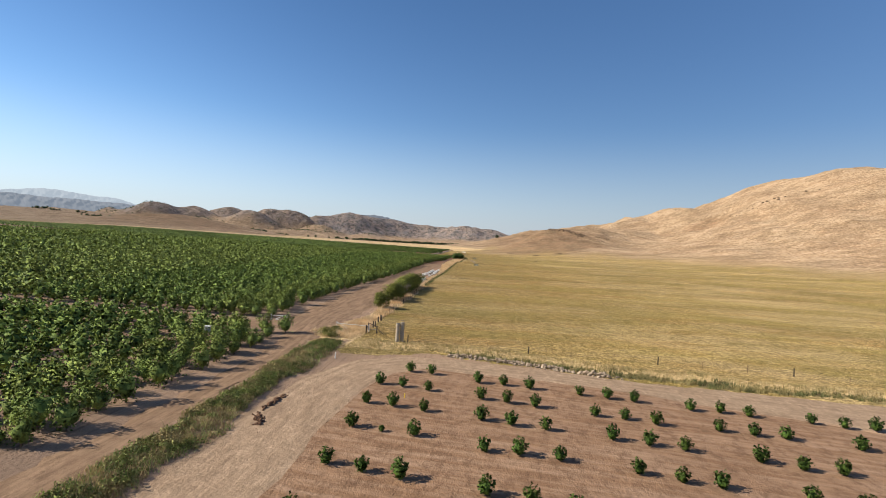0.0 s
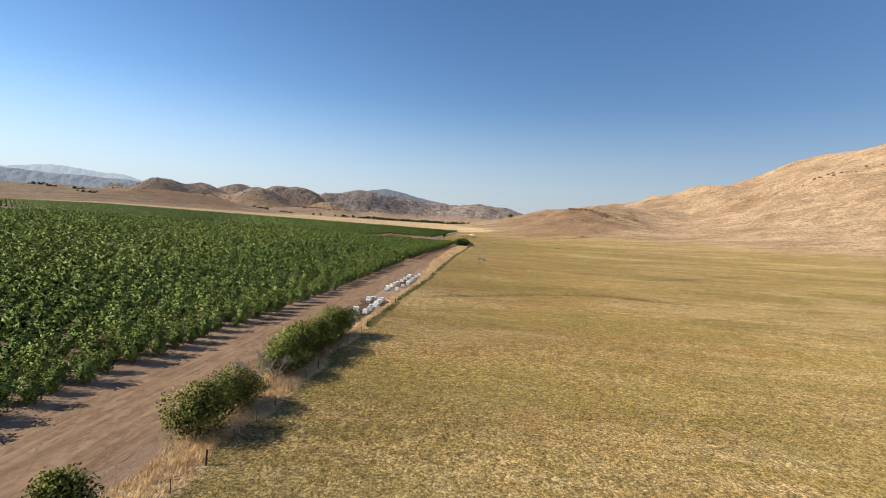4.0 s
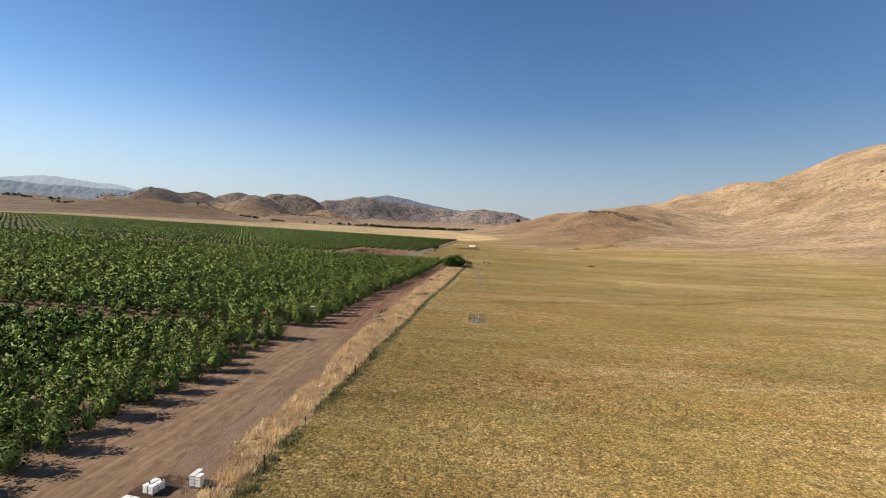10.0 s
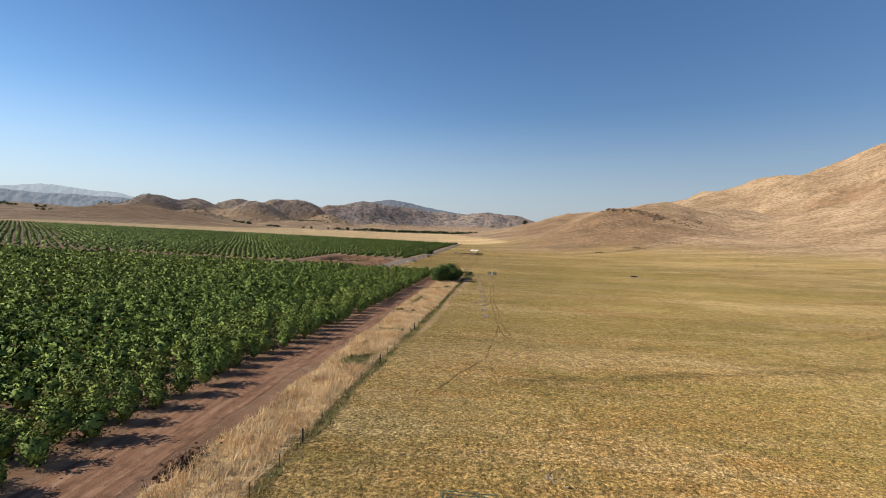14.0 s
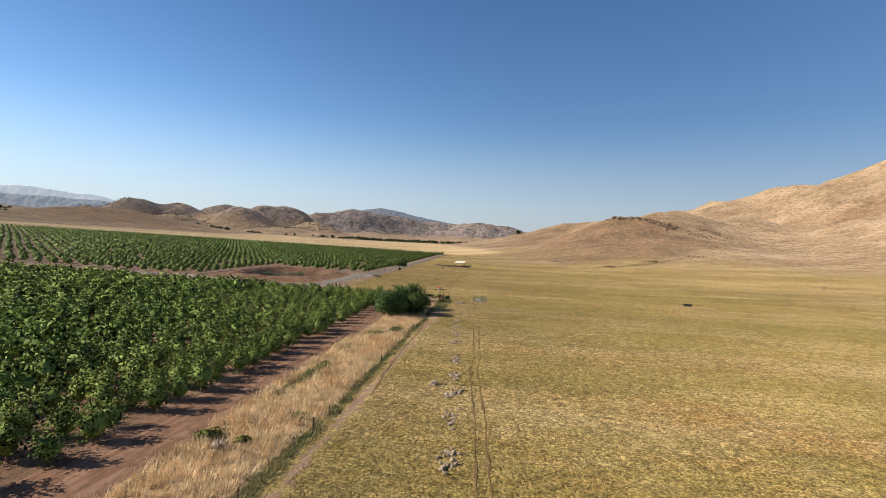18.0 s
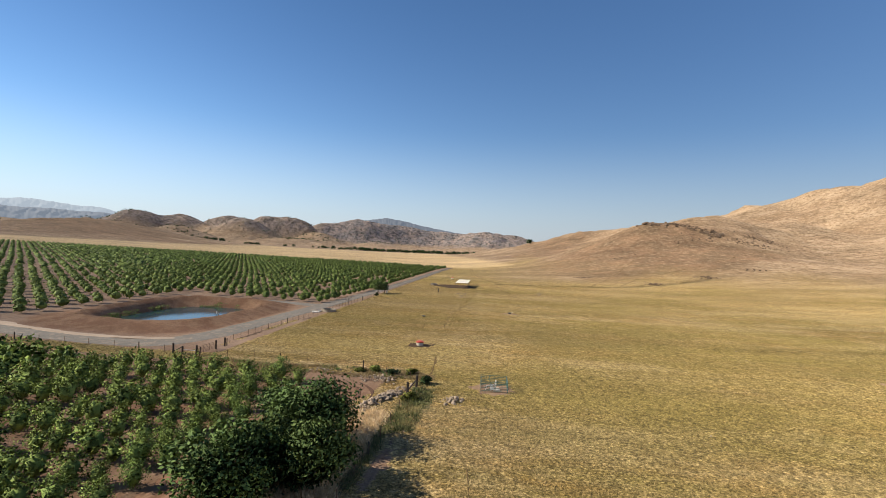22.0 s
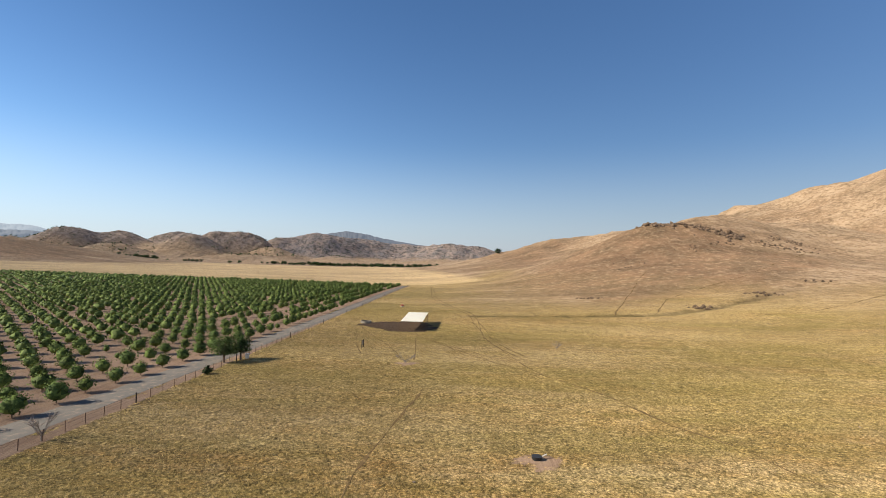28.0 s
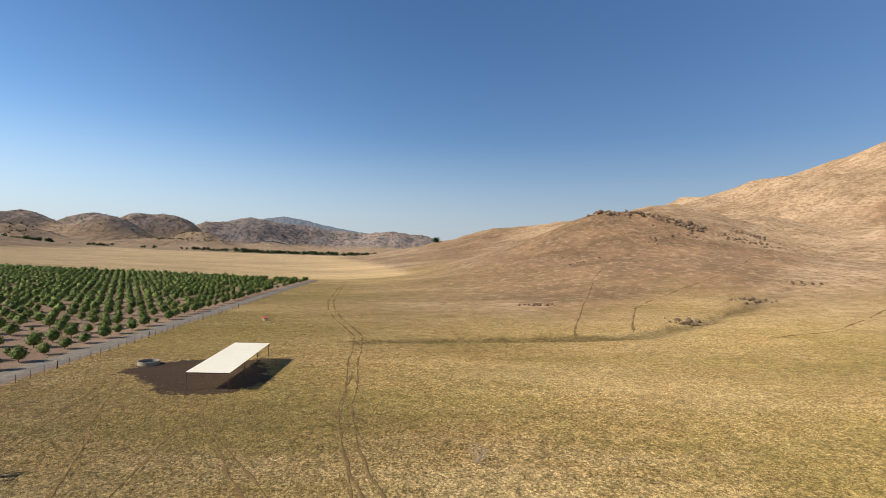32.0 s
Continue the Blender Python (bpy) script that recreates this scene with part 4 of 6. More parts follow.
ribbon("sandy_verge", [(-112, 525.5, 1.3), (-101, 522.4, 1.2), (-94, 520.6, 1.0), (-84, 518.7, 1.0), (-72, 518.5, 1.1), (-66, 519.6, 0.9), (-63, 521.5, 0.7)], verge_sand, 0.075, "pale sandy verge between lane and pond bank", ragged=0.6)
ribbon("gravel_spur", [(-57.5, 578, 3.2), (-66, 579.5, 2.4), (-80, 581, 2.0), (-104, 579, 1.8)], asphalt, 0.05, "grey gravel spur behind the pond bank", ragged=0.4)


TRACKS = (
    ((-38.4, 673.5), (-32.7, 659.9), (-29.7, 652.7), (-27.0, 647.9), (-24.5, 640.9), (-22.5, 635.6), (-20.0, 628)),
    ((-38.3, 666.9), (-35.2, 656.6), (-33.6, 648.8), (-31.0, 639.2), (-29, 633)),
    ((-21.0, 656.4), (-19.6, 645.7), (-18.7, 637.2), (-18.1, 628)),
    ((-22.0, 663.5), (-20.1, 657.2), (-15.4, 649.4), (-9.1, 641.1), (-3.3, 632.4)),
    ((2.0, 632.5), (-2.2, 647.5), (-4.2, 659.5), (-4.7, 671.1), (-8.2, 708.9), (-19, 744.7), (-25, 775), (-34.3, 890.9)),
    ((3.6, 633), (-0.6, 647.7), (-2.6, 659.7), (-3.1, 671), (-6.4, 709), (-17, 745), (-23, 775), (-33, 890)),
    ((-15.0, 608), (-15.7, 599.5), (-18.1, 579.8), (-18.1, 567.9), (-17.5, 561.7), (-17.0, 550)),
    ((-23.3, 558.4), (-21.7, 548.4)),
    ((0.3, 374.7), (-0.9, 391.1), (-3.5, 433.6), (-5, 465.2), (-6.5, 480)),
    ((-14.6, 505), (-14.2, 514), (-15, 522)),
    ((-14, 416), (-14.4, 440), (-14.2, 468)),
    ((-8, 343), (-2.2, 360), (-0.6, 388)),
    ((1.4, 376), (0.1, 391), (-2.5, 433.6), (-4, 465.2)),
    ((42.8, 710.2), (51.2, 731.5), (65.2, 764.7), (81.6, 800.7), (93.7, 820.9), (104.1, 831.2)),
    ((59.7, 716.1), (76.8, 751.2), (86.0, 760.3), (106.9, 777.3), (128.5, 791.4), (151.6, 809.3), (187.1, 843.5), (221.8, 872.4)),
    ((-5.0, 677.6), (-3.5, 655), (-0.4, 639.2), (4.1, 618.0), (11.5, 606.6), (15.0, 595.6), (19.8, 588.6), (22.3, 580.3), (24, 566)),
    ((-15.7, 648.6), (-2.7, 627.7), (5.2, 617.0)),
    ((166.7, 750.1), (134.3, 728.9), (112.5, 715.3), (89.1, 708.0)),
)
for line in TRACKS:
    ribbon("cattle_trail", [(x, y, 0.13 if y < 500 else 0.17 if y < 700 else 0.32) for x, y in line], trail_dirt, 0.03, "narrow trodden trail through dry pasture", "path", 0.08, 0.4)


for radius, middle, start, end in ((5.0, (-26.5, 496.5), -35, 95), (6.5, (-26.0, 495.8), -70, 60)):
    bend = [radians(start + (end - start) * k / 12) for k in range(13)]
    ribbon("wheel_rut", [(middle[0] + radius * math.cos(a), middle[1] + 1.15 * radius * math.sin(a), 0.2) for a in bend], clod_soil, 0.02, "curved wheel rut in bare red soil", "path", 0.12, 0.6)


def pond():
    k = np.linspace(0, 2 * math.pi, 64, endpoint=False)
    c, s = np.cos(k), np.sin(k)
    x = -82.5 + 13.0 * np.sign(c) * np.abs(c) ** 0.6
    y = 551.5 + 18.8 * np.sign(s) * np.abs(s) ** 0.6
    bm = bmesh.new()
    bm.faces.new([bm.verts.new((px, py, 4.1)) for px, py in zip(x, y)])
    ob = part("water", bm, pond_water)
    tagged(ob, "dark blue still water of a farm pond", "water", kind="structure")


pond()


# ---- plants ----
def leaves(rng, centres, sizes):
    """One small four-cornered leaf spray at each place, each turned its own way."""
    n = len(centres)
    a = rng.normal(size=(n, 3))
    a[:, 2] *= 0.7
    a /= np.linalg.norm(a, axis=1)[:, None]
    b = np.cross(a, rng.normal(size=(n, 3)))
    b /= np.linalg.norm(b, axis=1)[:, None] + 1e-9
    long, wide = a * sizes[:, None], b * sizes[:, None] * rng.uniform(0.38, 0.7, (n, 1))
    c = np.asarray(centres)
    lift = np.cross(a, b) * sizes[:, None] * 0.25
    verts = np.stack([c - long, c + wide + lift, c + long, c - wide + lift], 1).reshape(-1, 3)
    return verts, np.arange(4 * n).reshape(-1, 4)


def round_crown(seed, count, leaf, height, radius, lumps=9, low=0.1, fill=0.55):
    """A rounded crown of several lumps, open between them."""
    rng = np.random.RandomState(seed)
    places = []
    for k in range(lumps):
        angle, out, up = k * 2.4 + rng.uniform(-0.5, 0.5), rng.uniform(0.15, 0.72) * radius, rng.uniform(0.22, 0.74)
        if k == 0:
            out, up = 0, 0.72
        middle = np.array([math.cos(angle) * out, math.sin(angle) * out, height * up])
        size = np.array([radius * fill, radius * fill, height * 0.27]) * rng.uniform(0.8, 1.15)
        d = rng.normal(size=(count // lumps, 3))
        d /= np.linalg.norm(d, axis=1)[:, None]
        places.append(middle + d * size * rng.uniform(0.5, 1.08, (len(d), 1)))
    p = np.concatenate(places)
    p = p[p[:, 2] > height * low]
    return leaves(rng, p, rng.uniform(0.6, 1.3, len(p)) * leaf)


def on_crown(d, seed, height, radius, start, flare):
    """Where a direction meets the lumpy outside of a crown that widens upward by flare."""
    r = np.random.RandomState(seed)
    lump = 1 + 0
    for _ in range(5):
        lump = lump + 0.13 * np.sin(d @ (r.normal(size=3) * 3.6) + r.uniform(0, 6.28))
    wide = radius * (1 + flare * d[:, 2]) * lump
    tall = start + (height - start) * (0.5 + 0.5 * d[:, 2]) * (0.8 + 0.2 * lump)
    return np.stack([d[:, 0] * wide, d[:, 1] * wide, tall], 1)


def core(seed, n, height, radius, start, flare):
    """The dense inside of a crown: a lumpy closed form of 6 n n faces."""
    k = np.linspace(-1, 1, n + 1)
    u, v = np.meshgrid(k, k)
    u, v, one = u.ravel(), v.ravel(), np.ones((n + 1) ** 2)
    m = np.arange((n + 1) ** 2).reshape(n + 1, n + 1)
    quads = np.stack([m[:-1, :-1].ravel(), m[:-1, 1:].ravel(), m[1:, 1:].ravel(), m[1:, :-1].ravel()], 1)
    sides = []
    for a, b, c in ((one, u, v), (-one, v, u), (v, one, u), (u, -one, v), (u, v, one), (v, u, -one)):
        d = np.stack([a, b, c], 1)
        sides.append((d / np.linalg.norm(d, axis=1)[:, None])[quads].reshape(-1, 3))
    d = np.concatenate(sides)
    if n == 1:
        d = d @ np.array(Matrix.Rotation(0.7, 3, (1.0, 0.6, 0.0)))
    verts = on_crown(d, seed, height, radius, start, flare)
    return verts, np.arange(len(verts)).reshape(-1, 4)


def leafy(seed, n, count, leaf, height=3.5, radius=1.5, start=0.6, flare=0.32, fill=0.6):
    """A dense lumpy crown with leaf sprays standing out of it."""
    rng = np.random.RandomState(seed)
    verts, faces = core(seed, n, start + (height - start) * 0.93, radius * fill, start * 1.1, flare)
    d = rng.normal(size=(count, 3))
    d[:, 2] += 0.25
    d /= np.linalg.norm(d, axis=1)[:, None]
    middle = np.array([0, 0, start + 0.45 * (height - start)])
    p = on_crown(d, seed, height, radius, start, flare)
    p = middle + (p - middle) * rng.uniform(0.62, 1.08, (count, 1))
    p[:, 2] += np.where(d[:, 2] > 0.0, rng.uniform(0, 1, count) ** 3 * height * 0.2, 0)
    more, quads = leaves(rng, p, rng.uniform(0.6, 1.3, count) * leaf)
    return np.concatenate([verts, more]), np.concatenate([faces, quads + len(verts)])


def shoots(seed, count, leaf, height=3.3, radius=1.45, start=0.45, stems_out=13, loose=0.30, heart=2):
    """An open vase-shaped crown: leaf sprays crowded round many upright shoots, the tips uneven."""
    rng = np.random.RandomState(seed)
    each = max(1, count // stems_out)
    places = []
    for k in range(stems_out):
        angle, out = k * 2.4 + rng.uniform(-0.5, 0.5), radius * math.sqrt((k + 0.5) / stems_out) * rng.uniform(0.72, 1.12)
        top = height * (1.04 - 0.34 * (out / radius) ** 2) * rng.uniform(0.84, 1.14)
        t = rng.uniform(0.0, 1.0, each) ** 0.75
        wide = out * np.minimum(1, 0.25 + 1.1 * t)
        p = np.stack([math.cos(angle) * wide, math.sin(angle) * wide, start + (top - start) * t], 1)
        places.append(p + rng.normal(size=(each, 3)) * np.array([1, 1, 0.55]) * loose * radius * (1.0 - 0.62 * t[:, None]))
    p = np.concatenate(places)
    p[:, 2] = np.maximum(p[:, 2], 0.25)
    verts, faces = leaves(rng, p, rng.uniform(0.6, 1.35, len(p)) * leaf)
    inner, quads = core(seed, heart, start + (height - start) * 0.70, radius * 0.52, start * 0.8, 0.2)
    return np.concatenate([inner, verts]), np.concatenate([quads, faces + len(inner)])


def stems(seed, height, radius, count=3, spread=0.5, fork=0.25):
    """A short trunk that forks into limbs."""
    rng = random.Random(seed)
    bm = rod(height * fork + 0.1, radius * 1.25, radius, 7)
    for k in range(count):
        angle = k * 2 * math.pi / count + rng.uniform(-0.4, 0.4)
        mid = Vector((math.cos(angle) * spread * height * 0.25, math.sin(angle) * spread * height * 0.25, height * 0.55))
        tip = Vector((math.cos(angle + 0.3) * spread * height * 0.5, math.sin(angle + 0.3) * spread * height * 0.5, height * rng.uniform(0.8, 0.95)))
        base = Vector((0, 0, height * fork))
        for a, b, r0, r1 in ((base, mid, radius * 0.7, radius * 0.45), (mid, tip, radius * 0.45, radius * 0.15)):
            m = Matrix.Translation(a) @ (b - a).to_track_quat("Z", "Y").to_matrix().to_4x4()
            rod((b - a).length, r0, r1, 5, m, bm)
    return bm


def as_mesh(bm, name, material):
    me = bpy.data.meshes.new(name)
    bm.to_mesh(me)
    bm.free()
    me.materials.append(material)
    return me


def plant(name, crown, trunk_mesh, m, label, category="tree", group=""):
    ob = thing(name, m, label, category, group)
    part("trunk", trunk_mesh, parent=ob)
    part("crown", crown, parent=ob)
    return ob


def puffed(verts, middle=0.35, share=0.68):
    """Normals that lean outward from the crown's middle, as its leaf masses do."""
    top = verts[:, 2].max()
    out = verts - np.array([0, 0, top * middle])
    out /= np.linalg.norm(out, axis=1)[:, None] + 1e-6
    own = verts.reshape(-1, 4, 3)
    flat = np.cross(own[:, 2] - own[:, 0], own[:, 3] - own[:, 1])
    flat /= np.linalg.norm(flat, axis=1)[:, None] + 1e-6
    flat = np.repeat(flat, 4, axis=0)
    flat *= np.sign((flat * out).sum(1))[:, None] + 1e-3
    mixed = share * out + (1 - share) * flat
    return mixed / np.linalg.norm(mixed, axis=1)[:, None]


def crown_mesh(name, shape, material):
    return mesh_data(name, *shape, material, False, puffed(shape[0]))


def crowd(name, shapes, places, sizes, turns, material, label, category):
    """Many plants too many to count as one object of stuff: shapes are (verts, faces), places x, y."""
    rng = np.random.RandomState(11)
    kind = rng.randint(0, len(shapes), len(places))
    z = ground_z(places[:, 0], places[:, 1])
    all_verts, all_faces, all_normals, used = [], [], [], 0
    leafy = shapes[0][1].shape[1] == 4
    for k, (verts, faces) in enumerate(shapes):
        pick = np.flatnonzero(kind == k)
        if not len(pick):
            continue
        c, s = np.cos(turns[pick])[:, None], np.sin(turns[pick])[:, None]
        size = sizes[pick][:, None]
        x = (verts[:, 0] * c - verts[:, 1] * s) * size + places[pick, 0][:, None]
        y = (verts[:, 0] * s + verts[:, 1] * c) * size + places[pick, 1][:, None]
        h = verts[:, 2] * size + z[pick][:, None]
        all_verts.append(np.stack([x, y, h], -1).reshape(-1, 3))
        if leafy:
            n = puffed(verts)
            all_normals.append(np.stack([n[:, 0] * c - n[:, 1] * s, n[:, 0] * s + n[:, 1] * c, n[:, 2] + 0 * c], -1).reshape(-1, 3))
        all_faces.append((faces[None] + (np.arange(len(pick)) * len(verts))[:, None, None] + used).reshape(-1, faces.shape[1]))
        used += len(pick) * len(verts)
    me = mesh_data(name, np.concatenate(all_verts), np.concatenate(all_faces), material, False, np.concatenate(all_normals) if leafy else None)
    return tagged(new(name, me), label, category, kind="stuff")


def spot(x, y, turn=0.0, sink=0.0, size=1.0):
    return pose(x, y, z_at(x, y) - sink, 0, 0, turn) @ Matrix.Scale(size, 4)


rng = np.random.RandomState(3)

# grown orchard: the two rows beside the road one by one, the rest as stuff
tree_crowns = [crown_mesh("orchard_crown", shoots(20 + k, 760, 0.135), orchard_leaf) for k in range(6)]
fine_crowns = [crown_mesh("orchard_crown", shoots(30 + k, 1500, 0.105, stems_out=16), orchard_leaf) for k in range(6)]
tree_trunks = [as_mesh(stems(40 + k, 2.2, 0.07), "orchard_trunk", bark) for k in range(3)]
orchard_places = []
for y in list(np.arange(84.4, -40, -4.02)) + list(np.arange(97.8, 500, 3.62)):
    if 296.5 < y < 301:
        continue
    edge, pitch = float(orchard_edge(y)), 2.56 if y < 90 else 2.5
    for k in range(int(375 / pitch)):
        orchard_places.append((edge - k * pitch + rng.normal() * (0.45 if y < 90 else 0.35), y + rng.normal() * (0.5 if y < 90 else 0.36), k))
orchard_places = np.array(orchard_places)
gone = (rng.rand(len(orchard_places)) < 0.02)
gone |= (orchard_places[:, 1] < 90) & (rng.rand(len(orchard_places)) < 0.04)
orchard_places = orchard_places[~gone]
near = (orchard_places[:, 2] < 2) & (orchard_places[:, 1] > 15)
for crowns, end in ((tree_crowns, False), (fine_crowns, True)):
    first = [None] * 6
    for n, (x, y, k) in enumerate(orchard_places[near & ((orchard_places[:, 1] > 452) == end)]):
        size = (rng.uniform(0.78, 1.18) if rng.rand() > 0.07 else rng.uniform(0.4, 0.6)) * (0.82 if end else 1.0)
        m = spot(x, y, rng.uniform(0, 360), 0.05, size)
        if first[n % 6] is None:
            first[n % 6] = plant("orchard_tree", crowns[n % 6], tree_trunks[n % 3], m, "bushy green orchard tree on bare brown soil", "tree", "grown orchard row")
        else:
            made = copy_thing(first[n % 6], m)
            made.matrix_basis = m
rest = orchard_places[~near]
aside = rest[:, 1] < -0.85 * rest[:, 0] - 42
column = np.where(aside, 99, rest[:, 2])
last = (column < 13) & (rest[:, 1] > 452)
for name, pick, shapes in (
    ("orchard_trees_end", last, [shoots(75 + k, 470, 0.17, stems_out=16) for k in range(6)]),
    ("orchard_trees_second", (column < 4) & ~last, [shoots(60 + k, 400, 0.18) for k in range(6)]),
    ("orchard_trees_beyond", (column >= 4) & (column < 8) & ~last, [shoots(60 + k, 230, 0.235) for k in range(6)]),
    ("orchard_trees_middle", (column >= 8) & (column < 22) & ~last, [shoots(60 + k, 104, 0.34, heart=1) for k in range(6)]),
    ("orchard_trees_further", (column >= 22) & (column < 55), [shoots(65 + k, 39, 0.46, heart=1) for k in range(5)]),
    ("orchard_trees_far", column >= 55, [shoots(70 + k, 13, 0.7, heart=1) for k in range(5)]),
):
    at = rest[pick]
    crowd(name, shapes, at[:, :2], np.clip(rng.normal(0.96, 0.14, len(at)), 0.55, 1.3) * (0.82 if name == "orchard_trees_end" else 1.0), rng.uniform(0, 6.28, len(at)), orchard_leaf, "dense rows of bushy green orchard trees", "orchard")

# younger orchard behind the pond
second = []
for k in range(108):
    for n in range(-11, 60):
        y = 585.0 + 5.3 * n
        x = -60.2 + np.interp(y, (585, 670, 905), (0, 2.2, 2.2)) - 5.9 * k
        if n < 0 and x > -104:
            continue
        second.append((x + rng.normal() * 0.2, y + rng.normal() * 0.2, k))
second = np.array(second)
second = second[rng.rand(len(second)) > 0.03]
near = (second[:, 2] < 4) & (second[:, 1] < 900)
small_crowns = [crown_mesh("small_orchard_crown", leafy(80 + k, 3, 420, 0.13, 2.5, 1.32, 0.35, -0.1, 0.72), grove_leaf) for k in range(5)]
small_trunks = [as_mesh(stems(90 + k, 1.6, 0.06, 3), "small_orchard_trunk", bark) for k in range(2)]
first = [None] * 5
for n, (x, y, k) in enumerate(second[near]):
    m = spot(x, y, rng.uniform(0, 360), 0.04, rng.uniform(0.82, 1.16) if rng.rand() > 0.12 else rng.uniform(0.35, 0.55))
    if first[n % 5] is None:
        first[n % 5] = plant("young_orchard_tree", small_crowns[n % 5], small_trunks[n % 2], m, "rounded green orchard tree in a spaced row on brown soil", "tree", "spaced orchard rows")
    else:
        made = copy_thing(first[n % 5], m)
        made.matrix_basis = m
rest = second[~near]
middle = rest[:, 2] < 22
for name, pick, shapes in (
    ("spaced_orchard_trees_beyond", middle, [leafy(110 + k, 2, 64, 0.26, 2.5, 1.32, 0.35, -0.1, 0.8) for k in range(5)]),
    ("spaced_orchard_trees_far", ~middle, [leafy(120 + k, 1, 8, 0.45, 2.5, 1.4, 0.35, -0.1, 0.95) for k in range(4)]),
):
    at = rest[pick]
    crowd(name, shapes, at[:, :2], rng.uniform(0.9, 1.2, len(at)), rng.uniform(0, 6.28, len(at)), grove_leaf, "spaced rows of rounded green orchard trees", "orchard")

# newly planted citrus: threes along the row, with lanes between
citrus_crowns = [crown_mesh("citrus_crown", shoots(140 + k, 560, 0.09, 1.3, 0.62, 0.12, 19, 0.2), young_leaf) for k in range(5)]
citrus_trunk = as_mesh(stems(150, 0.9, 0.03, 3), "citrus_trunk", bark)
first = [None] * 5
n = 0
for row, y0 in enumerate((65.0, 58.2, 51.0, 44.1, 36.2, 29.2, 22.0)):
    for k in range(31):
        if k % 4 == 3 or (row == 0 and k == 0):
            continue
        x = -11.2 + 3.08 * k + 0.13 * row
        y = y0 - 0.155 * (x + 4.8) + (0.8 if k < 3 else 0)
        m = spot(x + rng.normal() * 0.12, y + rng.normal() * 0.15, rng.uniform(0, 360), 0.02, rng.uniform(0.95, 1.21) if (row, k) != (3, 1) else 0.52)
        if first[n % 5] is None:
            first[n % 5] = plant("citrus_sapling", citrus_crowns[n % 5], citrus_trunk, m, "small round dark green citrus tree on ploughed soil", "tree", "young citrus block")
        else:
            made = copy_thing(first[n % 5], m)
            made.matrix_basis = m
        n += 1

# ---- hedges, big trees, bare shrubs ----
def bush(x, y, height, radius, seed, label, leaf_material=bush_leaf, count=2600, leaf=0.16, lumps=14, name="bush"):
    crown = crown_mesh(name + "_crown", round_crown(seed, count, leaf, height, radius, lumps, 0.04, 0.5 if name == "bush" else 0.36), leaf_material)
    trunk = as_mesh(stems(seed, height * 0.8, 0.04 * height, 5, 0.6, 0.12), name + "_trunk", bark)
    return plant(name, crown, trunk, spot(x, y, seed * 40 % 360, 0.05), label, name)


bush(-23.2, 118.8, 4.2, 2.3, 200, "round olive green bush standing alone by the road", count=4200, leaf=0.13, lumps=22)
bush(-22.8, 133.2, 5.0, 3.4, 201, "round olive green bush beside the dirt road", count=6800, leaf=0.13, lumps=26)
bush(-22.8, 139.4, 4.6, 3.3, 202, "olive green roadside bush in a hedge", count=6400, leaf=0.13, lumps=26)
bush(-22.6, 150.2, 4.6, 3.3, 203, "olive green roadside bush in a hedge", count=6400, leaf=0.13, lumps=26)
bush(-22.8, 155.8, 5.6, 4.1, 204, "large bright green bush in a roadside hedge", count=9000, leaf=0.14, lumps=30)
bush(-22.6, 161.4, 5.4, 3.9, 205, "bright green bush in a roadside hedge", count=8200, leaf=0.14, lumps=30)
bush(-22.6, 166.0, 4.4, 3.3, 219, "bright green bush in a roadside hedge", count=6000, leaf=0.14, lumps=26)
bush(-22.0, 170.2, 5.2, 3.7, 206, "large rounded green bush at the end of a hedge", count=8200, leaf=0.14, lumps=30)
bush(-26.2, 86.6, 1.3, 2.0, 220, "low dark green weed clump beside the dirt road", bush_leaf, 900, 0.10, 22)
bush(-24.5, 84.2, 1.1, 1.7, 221, "low green weed clump in tall dry grass", bush_leaf, 700, 0.10, 21)
bush(-25.4, 89.6, 1.0, 1.4, 222, "low green weed clump in tall dry grass", bush_leaf, 600, 0.10, 21)
bush(-23.2, 470.8, 5.6, 4.4, 207, "large dense dark green fig tree beside the fence", fig_leaf, 9500, 0.17, 34, "tree")
bush(-18.4, 474.6, 5.0, 3.9, 208, "dense dark green tree leaning over the fence", fig_leaf, 7600, 0.17, 30, "tree")
bush(-21.2, 481.0, 6.4, 4.8, 209, "tall dense dark green tree beside the fence", fig_leaf, 10500, 0.17, 36, "tree")
bush(-22.2, 475.6, 5.2, 3.8, 210, "dense dark green tree in a clump beside the fence", fig_leaf, 6000, 0.17, 26, "tree")
bush(-26.5, 486.0, 3.4, 2.6, 211, "low dense green bush at the edge of bare soil", oak_leaf, 2400, 0.18, 10)
bush(-49.8, 613.4, 1.5, 0.9, 215, "low dark shrub at the foot of the fence", oak_leaf, 350, 0.16, 6)
bush(-15.0, 497.0, 1.0, 1.2, 216, "low weedy shrub at the fence corner", bush_leaf, 500, 0.16, 7)
bush(-22.2, 508.5, 1.0, 1.2, 217, "low green weed clump on the stony bank", bush_leaf, 500, 0.16, 7)
bush(-17.2, 508.6, 0.9, 1.0, 223, "low green weed clump on the stony bank", bush_leaf, 500, 0.16, 7)
bush(-19.6, 507.6, 0.9, 1.1, 224, "low grey green weed clump on the stony bank", oak_leaf, 350, 0.16, 6)
bush(-24.6, 508.2, 0.7, 0.9, 225, "low green weed clump on the stony bank", bush_leaf, 400, 0.16, 6)
bush(-23.2, 401.2, 0.9, 1.1, 226, "low green weed clump beside a stone pile", bush_leaf, 400, 0.14, 7)
bush(-20.2, 401.0, 0.7, 0.8, 227, "low green weed clump beside a stone pile", bush_leaf, 260, 0.14, 6)
